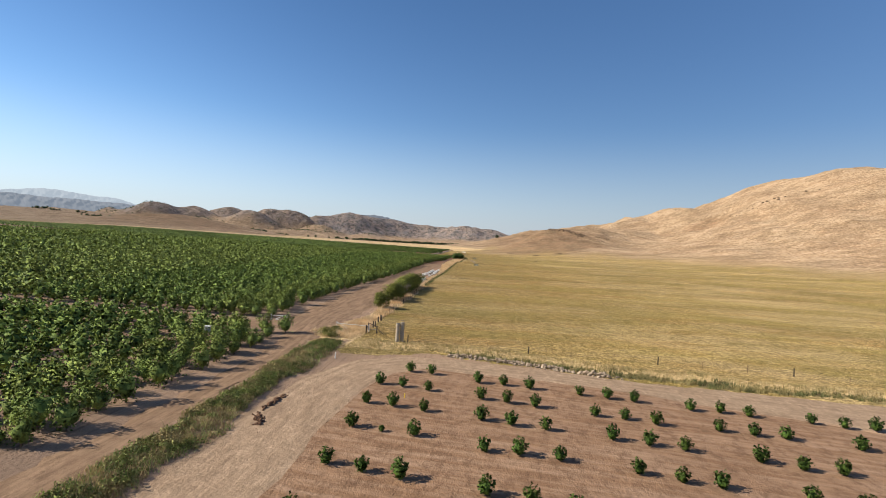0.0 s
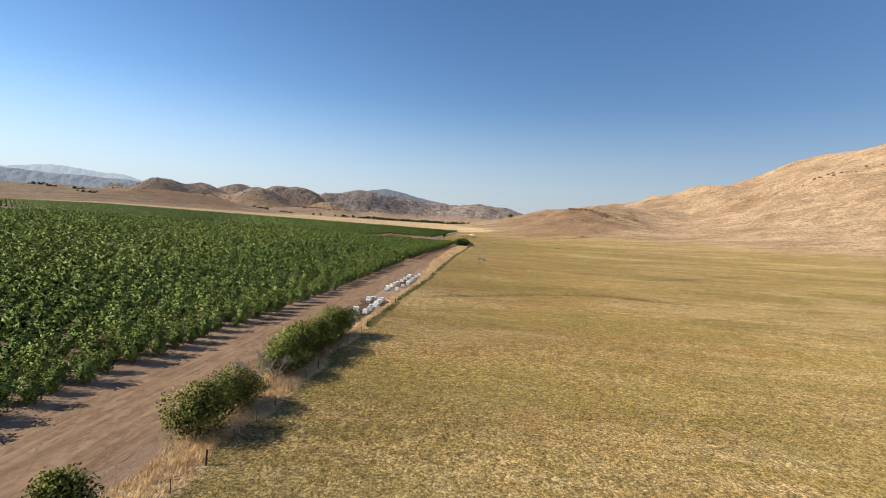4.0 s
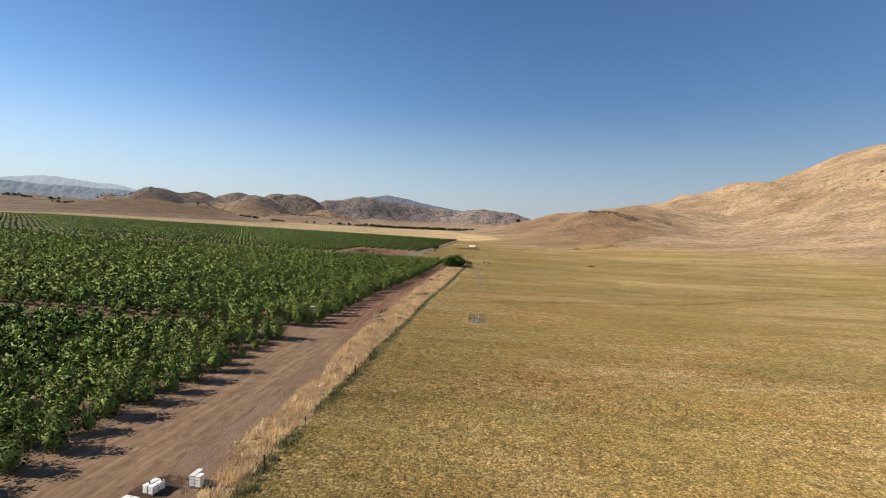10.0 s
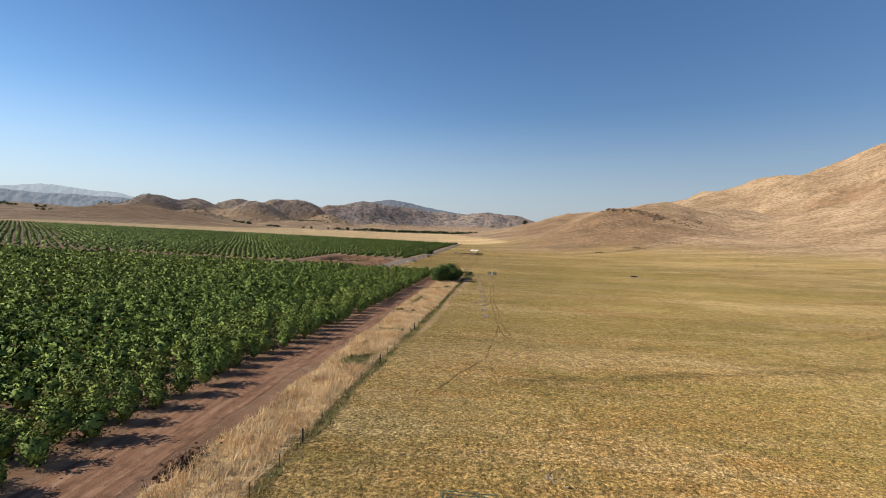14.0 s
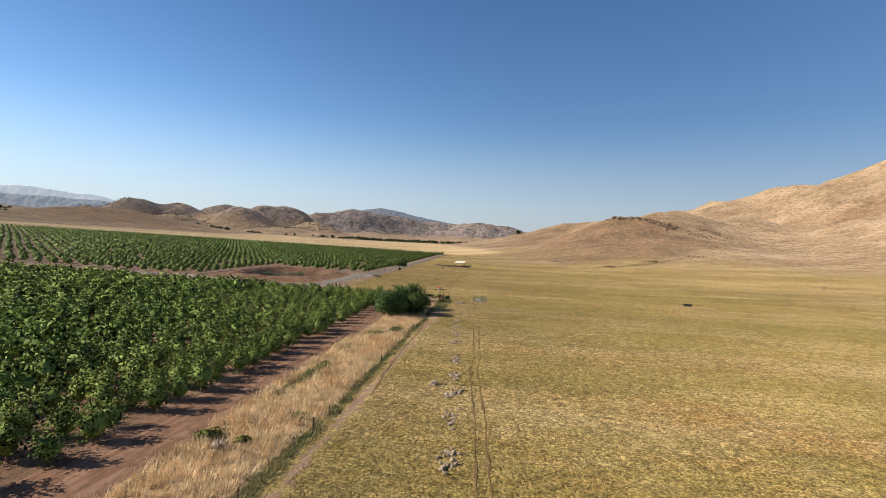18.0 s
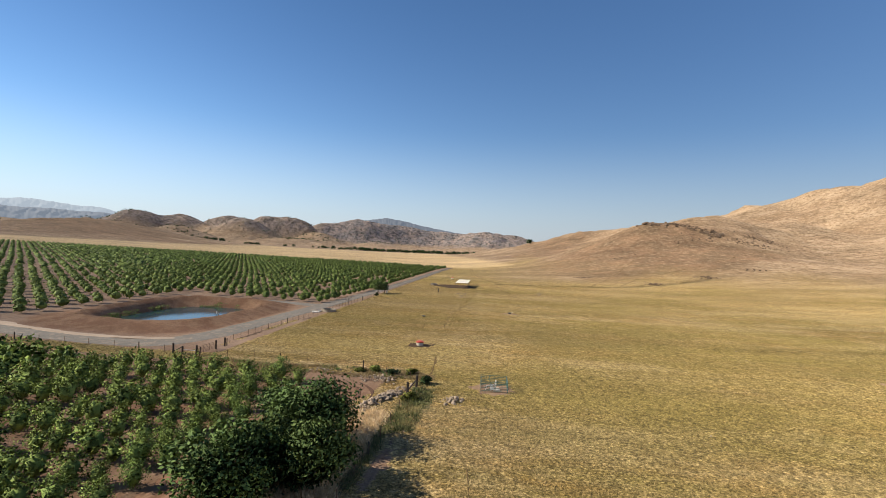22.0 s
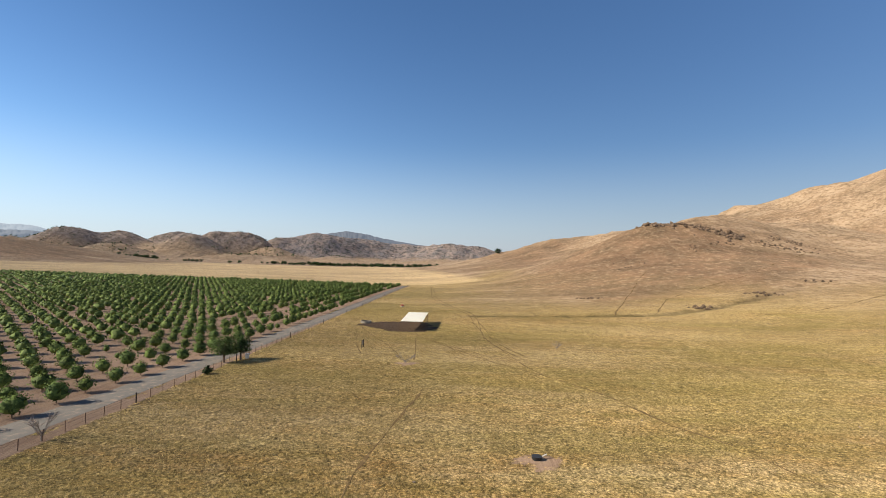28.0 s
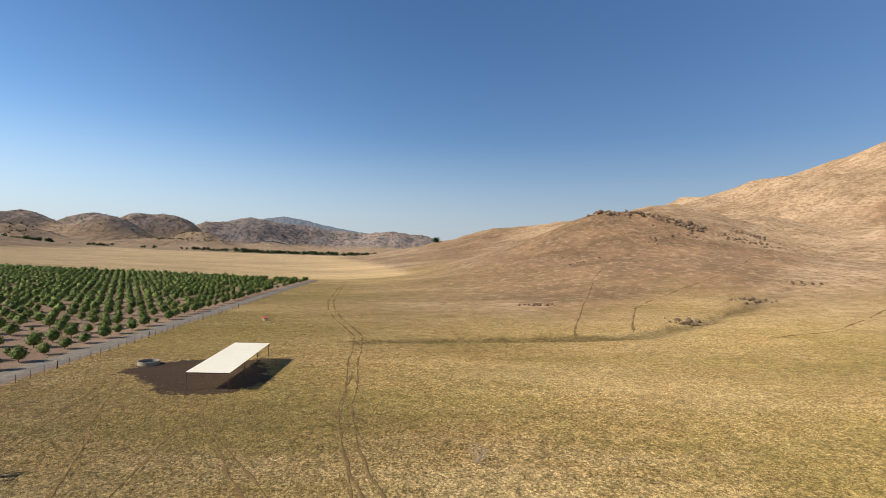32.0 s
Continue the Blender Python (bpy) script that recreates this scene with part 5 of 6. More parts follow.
bush(-14.2, 504.3, 1.2, 1.1, 218, "low green weed clump round fence posts", oak_leaf, 400, 0.16, 6)


def shade_tree(x, y, height, radius, seed, label):
    crown = crown_mesh("shade_tree_crown", round_crown(seed, 4200, 0.13, height, radius, 26, 0.30, 0.46), fig_leaf)
    trunk = as_mesh(stems(seed, height * 0.85, 0.034 * height, 5, 0.6, 0.33), "shade_tree_trunk", bark)
    return plant("shade_tree", crown, trunk, spot(x, y, seed * 40 % 360, 0.05), label, "tree")


shade_tree(-51.4, 622.0, 5.0, 2.5, 213, "small shade tree with a round crown beside the lane")
shade_tree(-49.6, 624.6, 4.6, 1.8, 214, "slender shade tree with a narrow crown beside the lane")


def bare_shrub(x, y, height, seed, label, spread=0.5, material=dead_wood):
    shrub = thing("bare_shrub", spot(x, y), label, "shrub")
    part("trunk", rod(height * 0.35, 0.022 * height, 0.016 * height, 6), material, shrub)
    r = random.Random(seed)
    for k in range(9):
        angle, foot = r.uniform(0, 6.28), Vector((0, 0, height * r.uniform(0.1, 0.33)))
        tip = Vector((math.cos(angle) * spread * height * r.uniform(0.5, 1), math.sin(angle) * spread * height * r.uniform(0.5, 1), height * r.uniform(0.6, 1)))
        middle = foot.lerp(tip, 0.5) + Vector((0, 0, -0.06 * height))
        bm = between(foot, middle, 0.013 * height, 5)
        between(middle, tip, 0.010 * height, 4, bm)
        for _ in range(7):
            between(middle.lerp(tip, r.random()), tip + Vector((r.uniform(-0.2, 0.2), r.uniform(-0.2, 0.2), r.uniform(-0.1, 0.15))) * height, 0.006 * height, 4, bm)
        part("branch", bm, material, shrub)
    return shrub


bare_shrub(-23.4, 145.0, 3.6, 1, "grey leafless shrub in the roadside hedge", 0.7)
bare_shrub(-22.2, 147.2, 3.3, 2, "grey leafless shrub in the roadside hedge", 0.7)
bare_shrub(-50.9, 584.0, 2.7, 3, "leafless grey sapling beside the lane fence")
bare_shrub(10.8, 643.4, 1.7, 4, "dead grey branches lying in the pasture", 0.9)
bare_shrub(-19.5, 625.3, 1.8, 5, "low leafless shrub on a bare patch of pasture", 1.2)
bare_shrub(150.3, 608.0, 3.0, 7, "thin dead tree alone in the far pasture", 0.3)

# oaks far off in the valley and on the ridges
oak_crowns = [crown_mesh("oak_crown", round_crown(230 + k, 260, 0.9, 9.0, 6.0, 9, 0.12), oak_leaf) for k in range(4)]
oak_trunk = as_mesh(stems(240, 7.0, 0.35, 4), "oak_trunk", bark)
first = [None] * 4
OAKS = ((-1570, 1660, 9, 26, 14), (-1470, 1640, 8, 70, 12), (-1330, 1585, 7, 45, 10), (-1190, 1530, 8, 55, 10), (-800, 1717, 20, 46, 12), (-786, 1896, 9, 24, 10), (-700, 1930, 3, 40, 20), (-599, 2022, 7, 35, 14), (-520, 2150, 5, 30, 20), (41, 1325, 1, 1, 1), (-1000, 2120, 8, 120, 60), (-480, 2110, 8, 60, 20))
n = 0
for cx, cy, count, sx, sy in OAKS:
    for _ in range(count):
        ox, oy = cx + rng.normal() * sx * 0.6, cy + rng.normal() * sy * 0.6
        if count > 1 and hill_height(ox, oy) > 80:
            continue
        m = spot(ox, oy, rng.uniform(0, 360), 0.3, rng.uniform(0.6, 1.2))
        if first[n % 4] is None:
            first[n % 4] = plant("oak_tree", oak_crowns[n % 4], oak_trunk, m, "dark green oak tree on the dry valley floor", "tree", "valley oaks")
        else:
            made = copy_thing(first[n % 4], m)
            made.matrix_basis = m
        n += 1
along = rng.uniform(0, 1, 330)
wood = np.stack([-600 + 560 * along + rng.normal(size=330) * 14, 1985 - 130 * np.sin(along * 3.1) + rng.normal(size=330) * 45], 1)
wood = wood[(along > 0.3) | (rng.rand(330) < 0.3)]
crowd("valley_wood", [round_crown(250 + k, 60, 1.7, 9.0, 6.5, 7, 0.05) for k in range(4)], wood, rng.uniform(0.35, 1.15, len(wood)), rng.uniform(0, 6.28, len(wood)), oak_leaf, "dark line of oaks along the valley floor", "wood")
scrub = np.stack([rng.uniform(-2700, 450, 12000), rng.uniform(1900, 4400, 12000)], 1)
height = hill_height(scrub[:, 0], scrub[:, 1])
scrub = scrub[(height > 25) & (rng.rand(12000) < 0.25 + 0.75 * (rough(scrub[:, 0], scrub[:, 1], 190) > 0.05))]
crowd("hill_scrub", [round_crown(260 + k, 10, 2.3, 5.0, 4.0, 5, 0.0) for k in range(4)], scrub, rng.uniform(0.5, 1.3, len(scrub)), rng.uniform(0, 6.28, len(scrub)), oak_leaf, "dark shrubs scattered over far brown hills", "scrub")


# ---- grasses ----
def tuft(seed, blades, height, spread, wide):
    r = np.random.RandomState(seed)
    angle = r.uniform(0, 6.28, blades)
    foot = np.stack([r.normal(size=blades) * spread * 0.45, r.normal(size=blades) * spread * 0.45, np.zeros(blades)], 1)
    tall = height * r.uniform(0.6, 1.15, blades)
    tip = foot + np.stack([np.cos(angle) * tall * r.uniform(0.2, 0.9, blades), np.sin(angle) * tall * r.uniform(0.2, 0.9, blades), tall], 1)
    side = np.stack([-np.sin(angle), np.cos(angle), 0 * angle], 1) * wide
    verts = np.stack([foot - side, foot + side, tip], 1).reshape(-1, 3)
    return verts, np.arange(3 * blades).reshape(-1, 3)


def meadow(name, count, area, shapes, material, label, low, high, keep):
    r = np.random.RandomState(len(name))
    p = np.stack([r.uniform(area[0], area[1], count), r.uniform(area[2], area[3], count)], 1)
    soil, straw, weeds, dung, *_ = masks(p[:, 0], p[:, 1])
    p = p[keep(soil, straw, weeds, dung, p[:, 0], p[:, 1], r.rand(count))]
    crowd(name, shapes, p, r.uniform(low, high, len(p)), r.uniform(0, 6.28, len(p)), material, label, "grass")


meadow("pasture_grass", 42000, (-18, 62, 82, 712), [tuft(300 + k, 6, 0.17, 1.0, 0.05) for k in range(6)], grass_blade, "short dry golden pasture grass in clumps", 0.5, 1.25,
       lambda soil, straw, weeds, dung, x, y, r: (soil < 0.4) & (dung < 0.5) & (straw < 0.6) & (x < 15 + 50 * r))
meadow("pasture_grass_by_lane", 12000, (-50, -16, 512, 720), [tuft(310 + k, 6, 0.17, 1.0, 0.05) for k in range(6)], grass_blade, "short dry golden pasture grass in clumps", 0.5, 1.25,
       lambda soil, straw, weeds, dung, x, y, r: (soil < 0.4) & (dung < 0.4))
meadow("straw_grass", 47000, (-30, -15, 84, 500), [tuft(320 + k, 7, 0.75, 0.45, 0.035) for k in range(6)], straw_blade, "tall pale dry grass between road and fence", 0.5, 1.1,
       lambda soil, straw, weeds, dung, x, y, r: (straw > 0.5) & (weeds < 0.5) & (dung < 0.3))
meadow("bank_straw", 26000, (-20, 111, 56, 90), [tuft(330 + k, 7, 0.5, 0.5, 0.05) for k in range(6)], field_straw, "tall dry grass along the field bank", 0.5, 1.1,
       lambda soil, straw, weeds, dung, x, y, r: (straw > 0.3) & (soil < 0.3) & (r < 0.75))
meadow("bank_weeds", 5200, (-28, -20, 8, 86), [round_crown(350 + k, 44, 0.06 + 0.008 * k, 0.22 + 0.08 * k, 0.5 + 0.06 * k, 5, 0.02, 0.6) for k in range(5)], bank_leaf, "rank green and dry weeds on the bank between track and road", 0.6, 1.3,
       lambda soil, straw, weeds, dung, x, y, r: (weeds > 0.42) & (rough(x, y, 5.5) + 0.7 * rough(x, y, 1.9) > -0.35 + 0.75 * r))
meadow("bank_grass", 5000, (-29, -20, 8, 86), [tuft(460 + k, 9, 0.3 + 0.08 * k, 0.5, 0.03) for k in range(5)], bank_leaf, "thin green grass among weeds on the bank", 0.5, 1.2,
       lambda soil, straw, weeds, dung, x, y, r: (weeds > 0.2) & (r < 0.9))
meadow("bank_dry_weeds", 5200, (-28, -20, 8, 86), [tuft(450 + k, 9, 0.3 + 0.06 * k, 0.5, 0.03) for k in range(5)], brown_weed, "dry brown weed stalks on the bank between track and road", 0.5, 1.2,
       lambda soil, straw, weeds, dung, x, y, r: (weeds > 0.3) & (r < 0.8))
meadow("fence_weeds", 68000, (-30, -12, 98, 506), [tuft(340 + k, 8, 0.22 + 0.05 * k, 0.6, 0.06) for k in range(6)], weed_leaf, "green and grey weeds along fence and ditch", 0.5, 1.2,
       lambda soil, straw, weeds, dung, x, y, r: (weeds > 0.5))

meadow("field_bank_weeds", 10000, (-12, 112, 58, 84), [tuft(370 + k, 9, 0.55, 0.5, 0.06) for k in range(6)], weed_leaf, "green and grey weeds on the field bank", 0.5, 1.2,
       lambda soil, straw, weeds, dung, x, y, r: (weeds > 0.45))
meadow("end_bank_green", 2600, (-52, -14, 503, 511), [tuft(390 + k, 9, 0.2 + 0.07 * k, 0.5, 0.05) for k in range(6)], bank_leaf, "low green weeds on the stony bank", 0.5, 1.2,
       lambda soil, straw, weeds, dung, x, y, r: (np.abs(y - 507.5 + 1.5 * rough(x, y, 5)) < 2.4) & (rough(x, y, 2.0) > 0.25 + 0.6 * r))
meadow("end_bank_weeds", 6000, (-52, -14, 503, 511), [tuft(380 + k, 9, 0.16 + 0.045 * k, 0.6, 0.05) for k in range(6)], brown_weed, "tall dry brown weeds on the stony bank", 0.5, 1.2,
       lambda soil, straw, weeds, dung, x, y, r: (np.abs(y - 507.5 + 1.5 * rough(x, y, 5)) < 2.4) & (rough(x, y, 2.5) > -0.4 + 0.6 * r))
meadow("pond_weeds", 9000, (-100, -70, 530, 575), [tuft(360 + k, 9, 0.38, 0.6, 0.08) for k in range(6)], bank_leaf, "rank green weeds along the water's edge", 0.5, 1.2,
       lambda soil, straw, weeds, dung, x, y, r: (weeds > 0.5) & (rough(x, y, 3.5) > 0.0))


# ---- fences and gates ----
wood_post = as_mesh(rod(1.45, 0.09, 0.08, 8), "wooden_post", dark_timber)
thin_post = as_mesh(box(0.06, 0.05, 1.3), "steel_post", rusty_steel)


def fence(line, wooden, thin, label, strands=4):
    """Posts along a line, wooden ones and thin steel ones at those spacings, with wires."""
    root = thing("wire_fence", Matrix.Identity(4), label, "fence")
    line = np.array(line, float)
    along = np.r_[0, np.cumsum(np.hypot(*np.diff(line, axis=0).T))]
    r = random.Random(int(along[-1]))
    s, k = 0.0, 0
    tops = []
    each = max(1, round(wooden / thin))
    while s < along[-1]:
        x, y = np.interp(s, along, line[:, 0]), np.interp(s, along, line[:, 1])
        m = pose(x, y, z_at(x, y) - 0.15, r.uniform(-3, 3), r.uniform(-3, 3), r.uniform(0, 20))
        part("post", wood_post if k % each == 0 else thin_post, parent=root, at=m)
        tops.append((x, y, z_at(x, y)))
        s += thin
        k += 1
    for level in range(strands):
        bm = bmesh.new()
        for a, b in zip(tops, tops[1:]):
            h = 0.3 + 0.26 * level
            between((a[0], a[1], a[2] + h), (b[0], b[1], b[2] + h), 0.007, 3, bm)
        part("wire", bm, fence_wire, root)
    return root


fence([(-19.8, 103), (-19.0, 130), (-18.9, 175), (-18.9, 211), (-18.0, 227), (-16.6, 250), (-16.2, 300), (-16.0, 432), (-15.6, 500)], 25.2, 4.2, "barbed wire fence on dark wooden and thin steel posts")
fence([(-51.6, 518.5), (-53.3, 523), (-53.2, 534), (-51.4, 560), (-51.0, 580), (-50.2, 600), (-49.6, 660), (-49.4, 760), (-50.8, 903)], 26.4, 2.64, "low wire fence along the asphalt lane")
fence([(-130, 509.5), (-100, 510.5), (-70, 511.3), (-56.5, 511.2)], 22.5, 4.5, "wire fence behind the orchard end")
fence([(-51.5, 510.6), (-44.5, 511.0), (-34.8, 510.2), (-24, 509.7), (-16.5, 505.5)], 13.5, 4.5, "wire fence across the end of the orchard")
fence([(-11.2, 84.3), (8.1, 82.2), (28.3, 81.6), (49.6, 81.2), (60, 76.4), (102, 64)], 20.4, 6.8, "wire fence along the edge of the pasture")


def lathe(profile, sides, x, y):
    """One turned solid from a list of height and radius."""
    bm = bmesh.new()
    rings = [[bm.verts.new((x + r * math.cos(6.2832 * k / sides), y + r * math.sin(6.2832 * k / sides), z)) for k in range(sides)] for z, r in profile]
    for low, high in zip(rings, rings[1:]):
        for k in range(sides):
            bm.faces.new((low[k], low[(k + 1) % sides], high[(k + 1) % sides], high[k]))
    bm.faces.new(rings[-1])
    return bm


def standpipes():
    root = thing("irrigation_standpipes", spot(-12.7, 84.4, 0, 0, 1.09), "pair of pale concrete standpipes in dry grass", "pipe")
    for x, y, h, r0 in ((-0.32, -0.1, 2.9, 0.30), (0.34, 0.2, 3.3, 0.31)):
        profile = [(0.0, r0)]
        for low in np.arange(0, h - 0.3, 0.62):
            profile += [(low + 0.01, r0 + 0.02), (low + 0.05, r0 + 0.02), (low + 0.06, r0), (min(low + 0.61, h), r0)]
        bm = lathe(profile, 20, x, y)
        pipe = part("pipe", bm, pipe_concrete, root)
        # the pipe top is closed; a black disc paints its shaded hollow
        part("mouth", rod(0.02, r0 * 0.8, r0 * 0.8, 20, Matrix.Translation((x, y, h + 0.006))), black_rubber, pipe, "black disc painted as the shaded hollow of the pipe")


standpipes()


def braced_corner():
    root = thing("fence_corner", spot(-19.7, 90.6), "dark wooden corner posts with a pale brace rail", "fence")
    for x, y, h in ((0.0, -1.1, 1.5), (-0.1, 1.2, 1.6), (1.9, -0.7, 1.4), (0.0, 4.8, 1.3), (0.3, 5.3, 1.2), (-0.2, 10.5, 1.3), (0.1, 12.4, 1.4)):
        part("post", rod(h, 0.11, 0.10, 8, Matrix.Translation((x, y, -0.05))), dark_timber, root)
    part("brace", between((0.0, -1.1, 0.75), (1.9, -0.7, 0.7), 0.06), grey_timber, root, "pale weathered brace rail")
    part("brace", between((0.0, -1.1, 0.2), (-0.1, 1.2, 1.4), 0.06), dark_timber, root)
    part("brace", between((1.9, -0.7, 0.9), (3.4, -1.9, 0.1), 0.06), dark_timber, root)
    part("brace", between((-0.1, 1.2, 1.5), (1.9, -0.7, 1.2), 0.06), dark_timber, root)


braced_corner()


def arm_gate(x, y, turn, length, label):
    """A single swung pipe with a triangular end."""
    root = thing("pipe_gate", spot(x, y, turn), label, "gate")
    part("arm", between((0, 0, 1.05), (length, 0, 1.1), 0.06), white_steel, root)
    end = between((length, 0, 0.12), (length, 0, 1.4), 0.05)
    between((length, 0, 1.35), (length - 2.3, 0, 0.3), 0.05, 6, end)
    between((length, 0, 0.16), (length - 2.3, 0, 0.3), 0.05, 6, end)
    part("triangle_end", end, white_steel, root)
    part("hinge_post", rod(1.3, 0.08, 0.08, 8), white_steel, root)


arm_gate(-19.5, 90.9, 176, 6.4, "white pipe gate standing open beside dry grass")
arm_gate(-40.0, 94.8, 5, 3.1, "pale pipe gate at the orchard corner")


def field_gate():
    root = thing("field_gate", spot(-51.8, 510.2), "rusty steel field gate hung on dark timber posts", "gate")
    for x, y, h in ((0, 0, 1.75), (0, 5.3, 1.6), (0.1, 7.8, 1.6), (-4.4, 0.6, 1.7), (-2.6, 0.3, 1.4)):
        part("post", rod(h, 0.16, 0.15, 10, Matrix.Translation((x, y, -0.1))), dark_timber, root)
    for k in range(6):
        part("rail", between((0, 0.25, 0.3 + 0.2 * k), (0, 5.1, 0.3 + 0.2 * k), 0.025), rusty_steel, root)
    for y in (0.25, 1.9, 3.5, 5.1):
        part("upright", between((0, y, 0.25), (0, y, 1.35), 0.028), rusty_steel, root)
    part("brace", between((-4.4, 0.6, 0.3), (-2.6, 0.3, 1.2), 0.07), dark_timber, root)
    part("brace", between((-2.6, 0.3, 0.8), (0, 0, 0.75), 0.06), grey_timber, root, "pale weathered rail")


field_gate()


def end_posts():
    root = thing("fence_end_posts", spot(-15.0, 501.5), "pair of thick dark fence posts with a brace", "fence")
    part("post", rod(1.9, 0.17, 0.15, 9, Matrix.Translation((0, 0, -0.1))), dark_timber, root)
    part("post", rod(1.7, 0.16, 0.15, 9, Matrix.Translation((-0.7, -2.6, -0.1))), dark_timber, root)
    part("brace", between((0, 0, 1.3), (-0.7, -2.6, 0.5), 0.08), dark_timber, root)


end_posts()

# ---- beehives beside the road ----
pallet_slat = as_mesh(box(0.12, 1.25, 0.02), "slat", grey_timber)
pallet_runner = as_mesh(box(1.0, 0.09, 0.10), "runner", grey_timber)


def hive_pallet(x, y, turn, seed):
    r = random.Random(seed)
    root = thing("beehive_pallet", spot(x, y, turn), "white wooden beehives grouped on a pallet beside the road", "beehive", "white beehives by the road")
    for k in range(5):
        part("slat", pallet_slat, parent=root, at=Matrix.Translation((-0.42 + 0.21 * k, 0, 0.102)))
    for k in (-0.5, 0, 0.5):
        part("runner", pallet_runner, parent=root, at=Matrix.Translation((0, k, 0)))
    boxes = r.choice((2, 3, 3, 3))
    for i in (-1, 1):
        for j in (-1, 1):
            if r.random() < 0.12:
                continue
            count = boxes - (1 if r.random() < 0.12 else 0)
            m = Matrix.Translation((i * 0.255 + r.uniform(-0.01, 0.01), j * 0.31 + r.uniform(-0.03, 0.03), 0.122)) @ Matrix.Rotation(r.uniform(-0.06, 0.06), 4, "Z")
            body = bmesh.new()
            for k in range(count):
                box(0.42, 0.52, 0.235, Matrix.Translation((0, 0, 0.26 * k)), 0.006, body)
            hive = part("hive", body, hive_white, root, at=m)
            # near-black core gives the gaps between boxes their shade by colour
            part("inner_wall", box(0.40, 0.50, 0.26 * count), hive_dark, hive, "dark core painted as shade in the gaps between boxes")
            part("lid", box(0.45, 0.55, 0.05, Matrix.Translation((0, 0, 0.26 * count + 0.003)), 0.008), hive_white, hive)
            if r.random() < 0.15:
                part("feeder", rod(0.14, 0.06, 0.06, 10, Matrix.Translation((0.05, 0.1, 0.26 * count + 0.055))), hive_dark, hive, "dark feeder can on the lid")


HIVES_SOUTH = ((-24.8, 191.5), (-22.3, 190.0), (-23.6, 188.3), (-22.2, 192.7), (-22.5, 195.2), (-21.9, 197.0), (-24.9, 201.7), (-22.3, 199.6), (-22.3, 201.9), (-25.3, 204.3), (-24.9, 206.6), (-22.5, 204.4), (-25.1, 184.1), (-22.3, 182.1))
HIVES_NORTH = ((-24.7, 220.2), (-22.1, 220.7), (-24.8, 223.0), (-24.6, 226.2), (-24.2, 228.5), (-21.7, 227.6), (-23.8, 231.2), (-21.1, 232.6), (-23.5, 236.7), (-21.2, 235.4), (-21.0, 237.6), (-23.4, 241.3), (-21.1, 240.4), (-21.0, 242.7), (-23.2, 244.6), (-21.1, 245.0), (-23.2, 247.0), (-21.0, 247.4), (-23.2, 249.7), (-20.5, 251.2))
for n, (x, y) in enumerate(HIVES_SOUTH + HIVES_NORTH):
    hive_pallet(x, y, random.Random(n).choice((0, 90)) + random.Random(n + 50).uniform(-14, 14), n)


# ---- fenced wells in the pasture ----
def panel(root, m, wide, label=""):
    bm = bmesh.new()
    for x in (-wide / 2, wide / 2):
        between((x, 0, 0.05), (x, 0, 1.38), 0.035, 6, bm)
    for z in (0.2, 1.38):
        between((-wide / 2, 0, z), (wide / 2, 0, z), 0.032, 6, bm)
    outer = part("panel", bm, green_steel, root, label, m)
    for k in range(5):
        part("rail", between((-wide / 2, 0, 0.4 + 0.195 * k), (wide / 2, 0, 0.4 + 0.195 * k), 0.024, 5), green_steel, outer)
    for x in (-wide / 6, wide / 6):
        part("upright", between((x, 0, 0.2), (x, 0, 1.38), 0.024, 5), green_steel, outer)


def well_pen(x, y, wide, deep, turn, seed):
    pen = thing("well_pen", spot(x, y, turn), "green steel corral panels fencing a wellhead in dry grass", "pen", "fenced wells")
    panel(pen, pose(0, -deep / 2, 0), wide)
    panel(pen, pose(0, deep / 2, 0), wide)
    panel(pen, pose(-wide / 2, 0, 0, 0, 0, 90), deep)
    panel(pen, pose(wide / 2, 0, 0, 0, 0, 90), deep)
    well = thing("wellhead", spot(x, y, turn), "white well pipe and valves on a stony concrete pad", "well")
    part("pad", box(1.3, 1.1, 0.15, Matrix.Translation((0.1, -0.2, 0)), 0.02), concrete, well)
    part("casing", rod(1.15, 0.10, 0.10, 12, Matrix.Translation((0.2, -0.2, 0.1))), white_steel, well)
    part("pump_box", box(0.4, 0.35, 0.5, Matrix.Translation((-0.3, -0.3, 0.14)), 0.02), white_steel, well)
    part("pipe", between((0.2, -0.2, 0.8), (-1.0, -0.5, 0.5), 0.05), white_steel, well)
    part("pipe", between((-1.0, -0.5, 0.55), (-1.1, -0.6, 0.0), 0.05), white_steel, well)
    part("valve", rod(0.25, 0.09, 0.07, 10, Matrix.Translation((-0.5, -0.38, 0.62))), galvanised, well)
    r = random.Random(seed)
    heap = thing("rubble_heap", spot(x, y), "small grey stones round a wellhead", "stones")
    for k in range(14):
        part("stone", stone(seed + k, r.uniform(0.08, 0.2)), pale_rock, heap, at=pose(r.uniform(-1.2, 1.2), r.uniform(-1.0, 0.8), 0.06))


well_pen(-1.9, 320.4, 3.4, 3.2, 1, 400)
well_pen(-4.95, 504.3, 3.5, 3.4, 3, 440)


